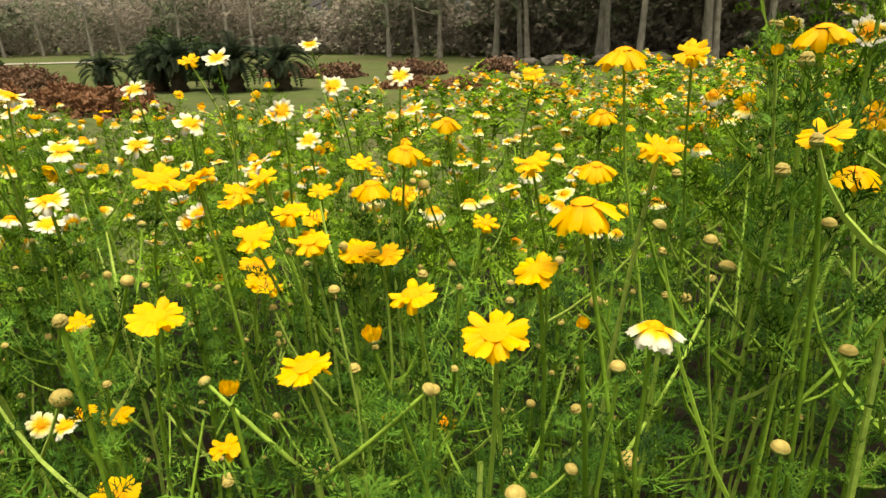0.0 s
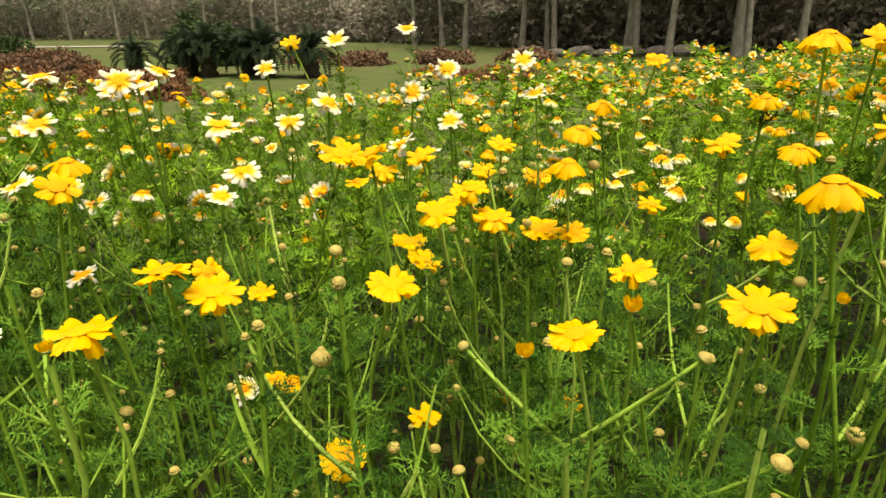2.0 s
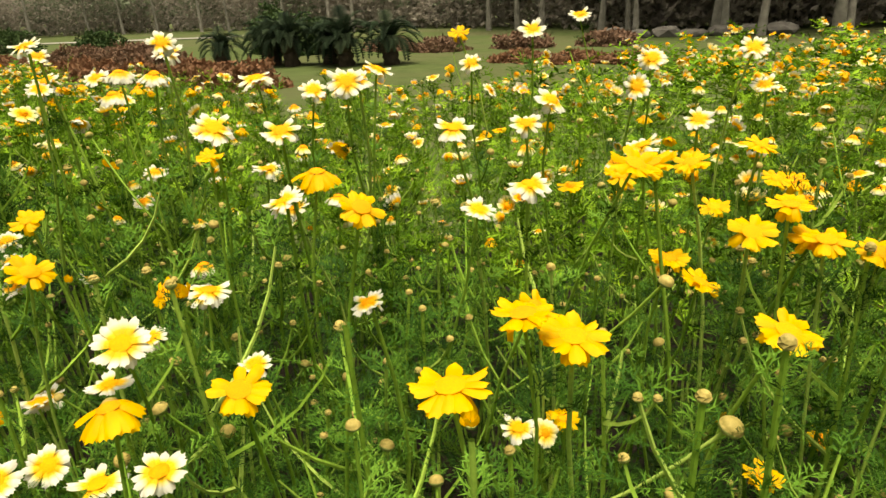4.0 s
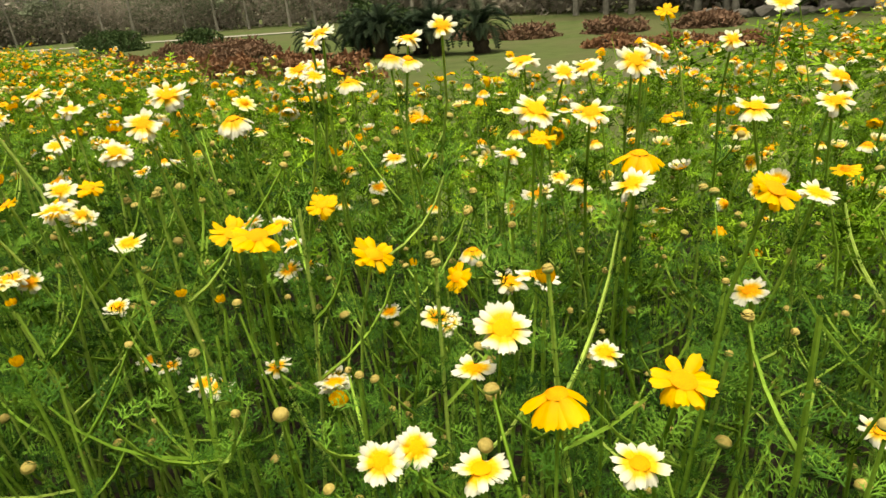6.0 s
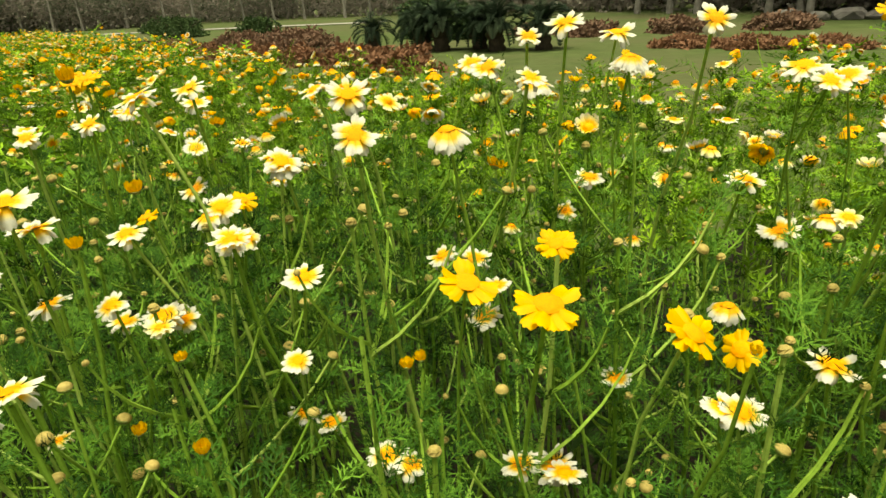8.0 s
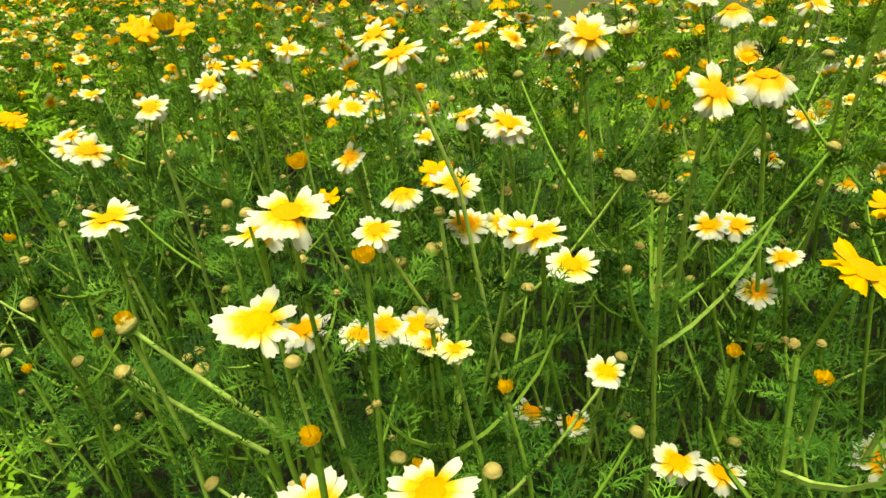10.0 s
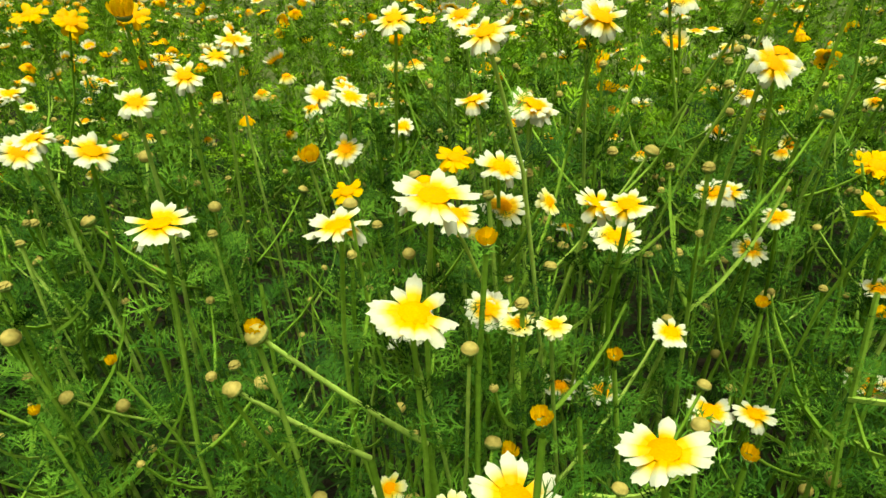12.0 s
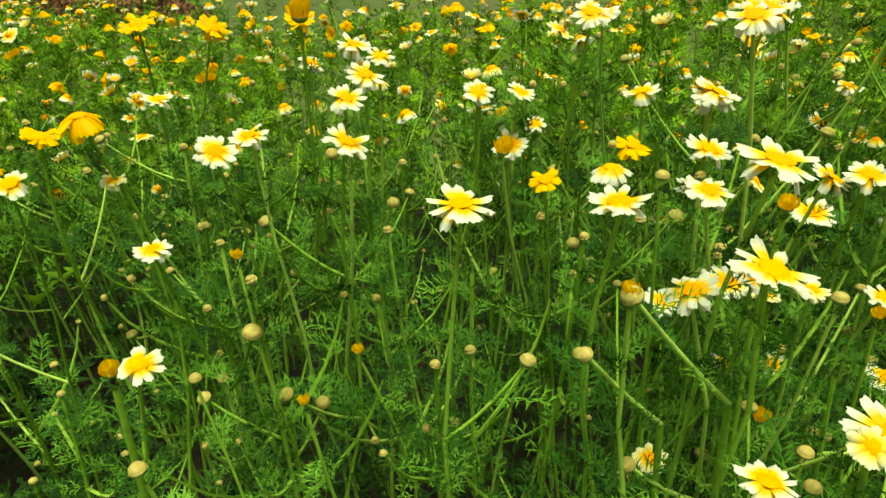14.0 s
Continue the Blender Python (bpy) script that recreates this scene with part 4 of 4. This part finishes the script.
bloom(-1.048, 1.206, 1.182, 0.060, "w", -0.04, -0.43)
bloom(-0.204, 1.257, 1.177, 0.043, "yd", 0.12, -0.13)
bloom(-1.129, 1.072, 1.054, 0.060, "w", 0.14, -0.03)
bloom(-0.222, 1.254, 0.658, 0.046, "y", -0.15, -0.36)
bloom(-0.447, 1.099, 0.984, 0.053, "y", 0.13, -0.14)
bloom(-0.892, 1.017, 1.214, 0.060, "w", 0.48, -0.47)
bloom(-1.438, 1.016, 1.181, 0.056, "wd", 0.01, -0.08)
bloom(-0.744, 1.059, 1.149, 0.060, "w", 0.24, -0.24)
bloom(-1.320, 0.824, 1.219, 0.043, "w", 0.47, -0.10)
bloom(-1.336, 0.844, 1.265, 0.036, "w", 0.46, -0.38)
bloom(-1.779, 0.514, 1.088, 0.025, "yh", 0.12, -0.09)
bloom(-1.858, 0.741, 1.101, 0.042, "w", 0.28, 0.03)
bloom(-1.328, 1.066, 1.252, 0.060, "w", 0.21, -0.20)
bloom(-0.660, 1.120, 1.148, 0.051, "w", 0.23, -0.43)
bloom(-1.326, 0.992, 1.051, 0.049, "w", 0.21, -0.18)
bloom(-0.410, 1.204, 1.028, 0.045, "y", 0.02, -0.33)
bloom(-0.892, 1.100, 1.223, 0.051, "w", 0.50, 0.05)
bloom(-2.432, 0.734, 1.192, 0.060, "y", 0.07, -0.27)
bloom(-0.539, 1.192, 1.065, 0.055, "y", 0.30, -0.19)
bloom(-1.359, 0.977, 0.995, 0.044, "w", 0.26, -0.32)
bloom(-1.778, 0.616, 1.128, 0.039, "w", 0.44, -0.11)
bloom(-0.384, 1.541, 1.153, 0.057, "w", -0.07, -0.27)
bloom(-0.831, 1.290, 1.213, 0.048, "w", 0.28, -0.46)
bloom(-1.053, 1.131, 1.183, 0.053, "w", 0.38, -0.32)
bloom(-0.667, 1.244, 1.162, 0.060, "w", 0.36, -0.27)
bloom(-2.074, 0.786, 1.151, 0.060, "w", 0.33, -0.07)
bloom(-1.648, 1.124, 1.196, 0.060, "w", 0.13, -0.43)
bloom(-1.580, 0.970, 0.804, 0.060, "w", -0.00, 0.21)
bloom(-0.563, 1.361, 1.169, 0.049, "w", 0.38, -0.78)
bloom(-0.170, 1.635, 1.213, 0.044, "y", 0.12, -0.56)
bloom(-0.359, 1.309, 0.613, 0.046, "y", 0.12, -0.36)
bloom(-0.409, 1.534, 1.216, 0.055, "w", 0.19, -0.55)
bloom(-2.072, 0.639, 1.156, 0.042, "w", 0.43, -0.01)
bloom(-2.204, 0.622, 1.205, 0.046, "y", 0.62, -0.10)
bloom(-0.794, 1.477, 1.257, 0.060, "w", 0.17, -0.46)
bloom(-0.590, 1.585, 1.193, 0.060, "w", 0.27, -0.61)
bloom(-1.071, 1.696, 1.241, 0.054, "y", 0.11, -0.43)
bloom(-0.833, 1.880, 1.269, 0.060, "w", 0.10, -0.40)
bloom(-0.985, 0.970, 1.054, 0.036, "c", 0.10, -0.30)
bloom(-1.519, 0.705, 1.209, 0.056, "w", 0.10, -0.40)
bloom(-1.560, 0.613, 1.132, 0.055, "w", 0.10, -0.30)
bloom(-0.894, 1.047, 1.212, 0.050, "w", 0.10, -0.35)

forked((-0.129, 0.757, 0.952), (((-0.216, 0.741, 1.040), 0.011), ((-0.030, 0.771, 1.053), 0.012)))
forked((-1.549, 0.274, 0.978), (((-1.630, 0.216, 1.104), 0.016),))
forked((-1.597, 0.269, 0.951), (((-1.657, 0.212, 1.055), 0.012),))

# ---- the rest of the bed: stems, leaves and heads too many to count ----
fr = random.Random(21)


def filler_plant(leaves, small, count, size, sides, segs, seed, low=0.2, forks=4, twigs=4, thick=0.0029):
    """A whole forking stem of height one with its leaves; stem first, leaves second material."""
    r = random.Random(seed)
    p = Pile()
    bx, by = r.uniform(-0.07, 0.07), r.uniform(-0.07, 0.07)
    sway, phase = r.uniform(0.016, 0.04), r.uniform(0, 6.28)

    def spine(t):
        return Vector((bx * (1 - t) ** 1.5 + sway * math.sin(5 * t + phase) * (1 - t) * 2, by * (1 - t) ** 1.5 + sway * math.cos(4 * t + phase) * (1 - t) * 2, t))

    pts = [spine(i / (segs - 1)) for i in range(segs)]
    tube(p, pts, [thick * (1 - 0.5 * i / (segs - 1)) for i in range(segs)], sides, 0)
    for i in range(forks):
        t = r.uniform(0.62, 0.92)
        a, az = spine(t), r.uniform(0, 6.28)
        ln = r.uniform(0.14, 0.36) * (1.35 - t)
        b = a + Vector((math.cos(az) * ln * 0.75, math.sin(az) * ln * 0.75, min(ln * r.uniform(0.6, 1.1), 1.03 - t)))
        way = bend(a, b, -0.14 * ln, 5, (math.cos(az) * ln * 0.2, math.sin(az) * ln * 0.2, 0))
        tube(p, way, [thick * 0.62, thick * 0.56, thick * 0.48, thick * 0.40, thick * 0.30], max(3, sides - 1), 0)
        if r.random() < 0.5:
            q = BUD_LOW
            p.put((q[0], q[1], q[2] + 2, q[3]), rot("X", r.uniform(-0.4, 0.4)), tuple(b), r.uniform(0.0038, 0.0062))
        for j in range(twigs):
            lf = small[j % len(small)]
            c = way[4 - j] if j < 3 else way[1]
            p.put((lf[0], lf[1], lf[2] + 1, lf[3]), leaf_turn(r.uniform(0, 6.28), r.uniform(0.1, 1.0), r.uniform(-0.5, 0.5)), tuple(c), size * r.uniform(0.55, 0.95), r.random())
    if forks and r.random() < 0.7:
        q = BUD_LOW
        p.put((q[0], q[1], q[2] + 2, q[3]), rot("X", r.uniform(-0.4, 0.4)), tuple(spine(1.0)), r.uniform(0.005, 0.0075))
    for i in range(count):
        t = low + (0.98 - low) * ((i + r.random()) / count) ** 0.55
        lf = leaves[r.randrange(len(leaves))]
        p.put((lf[0], lf[1], lf[2] + 1, lf[3]), leaf_turn(2.399 * i + r.uniform(-0.3, 0.3), r.uniform(0.0, 0.9), r.uniform(-0.5, 0.5)), tuple(spine(t)), size * r.uniform(0.7, 1.25) * (1.1 - 0.5 * max(0, t - 0.6) / 0.4), r.random())
    return p.packed()


EDGE_FILL = [filler_plant(LEAF_NEAR[:2] + LEAF_SMALL[:2], LEAF_SMALL, 26, 0.044, 5, 8, 200 + i, 0.56, 4, 4, 0.0045) for i in range(8)]
NEAR_FILL = [filler_plant(LEAF_NEAR[:2] + LEAF_SMALL[:2], LEAF_SMALL, 30, 0.050, 5, 8, 210 + i, 0.70, 5, 5, 0.0045) for i in range(8)]
MID_FILL = [filler_plant(LEAF_MID, LEAF_MID, 29, 0.070, 3, 6, 220 + i, 0.72, 5, 3, 0.0040) for i in range(7)]
SHADE_FILL = [filler_plant(LEAF_FAR, LEAF_FAR, 16, 0.18, 3, 3, 260 + i, 0.55, 0, 0) for i in range(4)]
FAR_FILL = [filler_plant(LEAF_FAR, LEAF_FAR, 16, 0.165, 3, 3, 240 + i, 0.72, 0, 0) for i in range(5)]


def head_shape(colour, form, seed, low):
    """A joined flower head one unit across; materials: cup, disc, petals."""
    r = random.Random(seed)
    p = Pile()
    disc = 0.20
    c, d = CUP_LOW, DOME_LOW
    if not low:
        p.put((c[0], c[1], c[2], c[3]), np.eye(3), (0, 0, 0), disc * 0.85)
    p.put((d[0], d[1], d[2] + 1, d[3]), np.eye(3), (0, 0, 0.004), disc)
    n = 7 if low else 12
    for i in range(n):
        a = 2 * math.pi * (i + r.uniform(-0.25, 0.25)) / n
        s = petal_shape(seed * 31 + i, {"o": r.uniform(-0.2, 0.4), "d": r.uniform(0.7, 1.2), "u": -0.5}[form], 0.85 if low else 0.68, 3, 2 if low else 3)
        pitch = {"o": r.uniform(-0.25, 0.2), "d": r.uniform(0.2, 0.8), "u": r.uniform(-0.8, -0.4)}[form]
        m = rot("Z", a) @ rot("Y", pitch)
        p.put((s[0], s[1], s[2] + 2, s[3]), m, tuple(rot("Z", a) @ np.array((disc * 0.8, 0, 0))), 0.36)
    return p.packed()


MIDS = {c: [head_shape(c, f, 300 + i, False) for i, f in enumerate("oddud")] for c in "yw"}
LOWS = {c: [head_shape(c, f, 320 + i, True) for i, f in enumerate("oddud")] for c in "yw"}
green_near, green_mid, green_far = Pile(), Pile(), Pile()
heads = {"y": Pile(), "w": Pile(), "c": Pile(), "f": Pile()}
buds = Pile()


def tilt_turn(r, amount=0.6):
    return rot("Z", r.uniform(0, 6.28)) @ rot("X", abs(r.gauss(0, amount)))


def drift(x, y):
    """How yellow the flowers are here: the bed runs from yellow to white."""
    return min(0.92, max(0.08, 0.20 + 0.30 * noise.noise((x * 0.55 + 4.0, y * 0.55, 0)) + 0.30 * max(0.0, min(1.0, (x + 0.4) / 0.8)) * max(0.2, min(1.0, (2.6 - y) / 1.2)) + 0.22 * max(0.0, min(1.0, (-x - 5) / 5))))


def canopy(x, y):
    """How high the tops stand."""
    return 1.05 - 0.06 * max(0.0, min(1.0, (y - 1.6) / 1.2)) + 0.09 * noise.noise((x * 0.9, y * 0.9, 7)) + 0.05 * noise.noise((x * 3.1, y * 3.1, 2)) + 0.46 * max(0.0, min(1.0, (x - 0.08) / 0.22)) * max(0.0, min(1.0, (2.2 - y) / 0.5))


def scatter(x0, x1, y_of, step, chance_at):
    x = x0
    while x < x1:
        a, b = y_of(x)
        y = a
        while y < b:
            px, py = x + fr.uniform(-0.5, 0.5) * step, y + fr.uniform(-0.5, 0.5) * step
            if fr.random() < chance_at(px, py):
                yield px, py
            y += step
        x += step


# near stems, finely divided
for x, y in scatter(-2.9, 0.8, lambda x: (field_near(x) + 0.03, field_near(x) + 0.72), 0.125, lambda x, y: 0.95):
    h = canopy(x, y) * (fr.uniform(0.82, 1.03) if fr.random() < 0.85 else fr.uniform(0.55, 0.78))
    green_near.put(fr.choice(EDGE_FILL if y < field_near(x) + 0.2 else NEAR_FILL), rot("Z", fr.uniform(0, 6.28)) @ np.diag((1, 1, h)), (x, y, 0), 1.0, fr.random())
# added plants, unseen below and behind the camera, that shade the bed's near edge
for x, y in scatter(-4.0, 2.2, lambda x: (field_near(x) - 1.9, field_near(x) + 0.03), 0.15, lambda x, y: 1.0):
    h = min(canopy(x, y) * fr.uniform(0.85, 1.0), (0.60 + 1.1 * max(0.0, field_near(x) - y)) * fr.uniform(0.9, 1.0), 0.86 if y > field_near(x) - 0.8 else 1.2)
    green_far.put(fr.choice(SHADE_FILL), rot("Z", fr.uniform(0, 6.28)) @ np.diag((1, 1, h)), (x, y, 0), 1.0, fr.random())
    if y < field_near(x) - 0.75 and fr.random() < 0.6:
        heads["y" if fr.random() < drift(x, y) else "c"].put(fr.choice(LOWS["y"]), tilt_turn(fr), (x, y, h + 0.01), fr.uniform(0.042, 0.06))
for a, b in ((-4.8, -2.9), (0.8, 2.2)):
    for x, y in scatter(a, b, lambda x: (field_near(x) + 0.03, field_near(x) + 0.75), 0.15, lambda x, y: 1.0):
        h = canopy(min(x, 0.1), y) * fr.uniform(0.85, 1.0)
        green_far.put(fr.choice(SHADE_FILL), rot("Z", fr.uniform(0, 6.28)) @ np.diag((1, 1, h)), (x, y, 0), 1.0, fr.random())
        if fr.random() < 0.7:
            heads["y" if fr.random() < drift(x, y) else "c"].put(fr.choice(LOWS["y"]), tilt_turn(fr), (x, y, h + 0.01), fr.uniform(0.042, 0.06))
# old leaves low down between the stems, coloured extra dark as deep shade
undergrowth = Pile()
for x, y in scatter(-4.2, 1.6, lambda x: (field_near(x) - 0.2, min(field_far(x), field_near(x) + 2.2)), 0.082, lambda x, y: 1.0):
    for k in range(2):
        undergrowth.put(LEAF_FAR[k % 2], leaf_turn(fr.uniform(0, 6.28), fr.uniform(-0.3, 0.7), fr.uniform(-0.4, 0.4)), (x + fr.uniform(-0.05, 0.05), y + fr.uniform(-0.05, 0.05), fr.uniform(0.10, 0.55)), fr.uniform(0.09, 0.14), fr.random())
# middle stems
for x, y in scatter(-4.8, 1.8, lambda x: (field_near(x) + 0.72, min(field_far(x), field_near(x) + 2.6)), 0.138, lambda x, y: 0.95):
    h = canopy(x, y) * fr.uniform(0.82, 1.04)
    green_mid.put(fr.choice(MID_FILL), rot("Z", fr.uniform(0, 6.28)) @ np.diag((1, 1, h)), (x, y, 0), 1.0, fr.random())
    if fr.random() < 0.82:
        k = "y" if fr.random() < drift(x, y) else ("w" if fr.random() < 0.4 else "c")
        heads[k].put(fr.choice(MIDS["y"]), tilt_turn(fr), (x, y, h + 0.006), fr.uniform(0.042, 0.060))
    elif fr.random() < 0.4:
        buds.put(BUD_LOW, tilt_turn(fr), (x, y, h + 0.004), fr.uniform(0.006, 0.010))
    if fr.random() < 0.55:
        k = "f" if fr.random() < 0.12 else ("y" if fr.random() < drift(x, y) else "c")
        heads[k].put(fr.choice(MIDS["y"]), tilt_turn(fr), (x + fr.uniform(-0.08, 0.08), y + fr.uniform(-0.08, 0.08), h - fr.uniform(0.01, 0.14)), fr.uniform(0.030, 0.050))
# far stems
for x, y in scatter(-17.5, 5.0, lambda x: (field_near(x) + 0.8 if not -4.8 < x < 1.8 else field_near(x) + 2.6, field_far(x)), 0.235, lambda x, y: 0.95):
    h = canopy(x, y) * fr.uniform(0.8, 1.05)
    green_far.put(fr.choice(FAR_FILL), rot("Z", fr.uniform(0, 6.28)) @ np.diag((1.3, 1.3, h)), (x, y, 0), 1.0, fr.random())
    for _ in range(6):
        if fr.random() < 0.85:
            k = "y" if fr.random() < drift(x, y) else ("w" if fr.random() < 0.25 else "c")
            heads[k].put(fr.choice(LOWS["y"]), tilt_turn(fr), (x + fr.uniform(-0.1, 0.1), y + fr.uniform(-0.1, 0.1), h + fr.uniform(-0.06, 0.03)), fr.uniform(0.046, 0.070))

tagged(new("daisy_stems_and_leaves", green_near.mesh("daisy_stems_and_leaves", [STEM, LEAF, CUP, BUD], False)), "dense green stems and finely divided leaves of crown daisies", "flower bed", kind="stuff")
# middle and far leaves carry the brighter light of the tops in their colour
tagged(new("daisy_greenery_middle", green_mid.mesh("daisy_greenery_middle", [STEM, LIT_LEAF, CUP, BUD], False)), "stems and leaves of daisies within the bed, leaves coloured as lit", "flower bed", kind="stuff")
tagged(new("daisy_undergrowth", undergrowth.mesh("daisy_undergrowth", [SHADED_LEAF], False)), "older leaves low between the daisy stems, coloured dark as deep shade", "flower bed", kind="stuff")
tagged(new("daisy_greenery_far", green_far.mesh("daisy_greenery_far", [STEM, LIT_LEAF, CUP, BUD], False)), "stems and lit-toned leaves of far daisies, with unseen ones behind the camera", "flower bed", kind="stuff")
for k, mat, words in (("y", YELLOW, "yellow"), ("w", WHITE, "white and yellow"), ("c", CREAM, "cream and yellow"), ("f", FADED, "faded orange")):
    tagged(new("daisy_heads", heads[k].mesh("daisy_heads", [CUP, DISC, mat])), f"many {words} daisy heads farther off in the bed", "flower bed", kind="stuff")
tagged(new("daisy_buds", buds.mesh("daisy_buds", [CUP, BUD])), "many round tan buds among the daisies", "flower bed", kind="stuff")
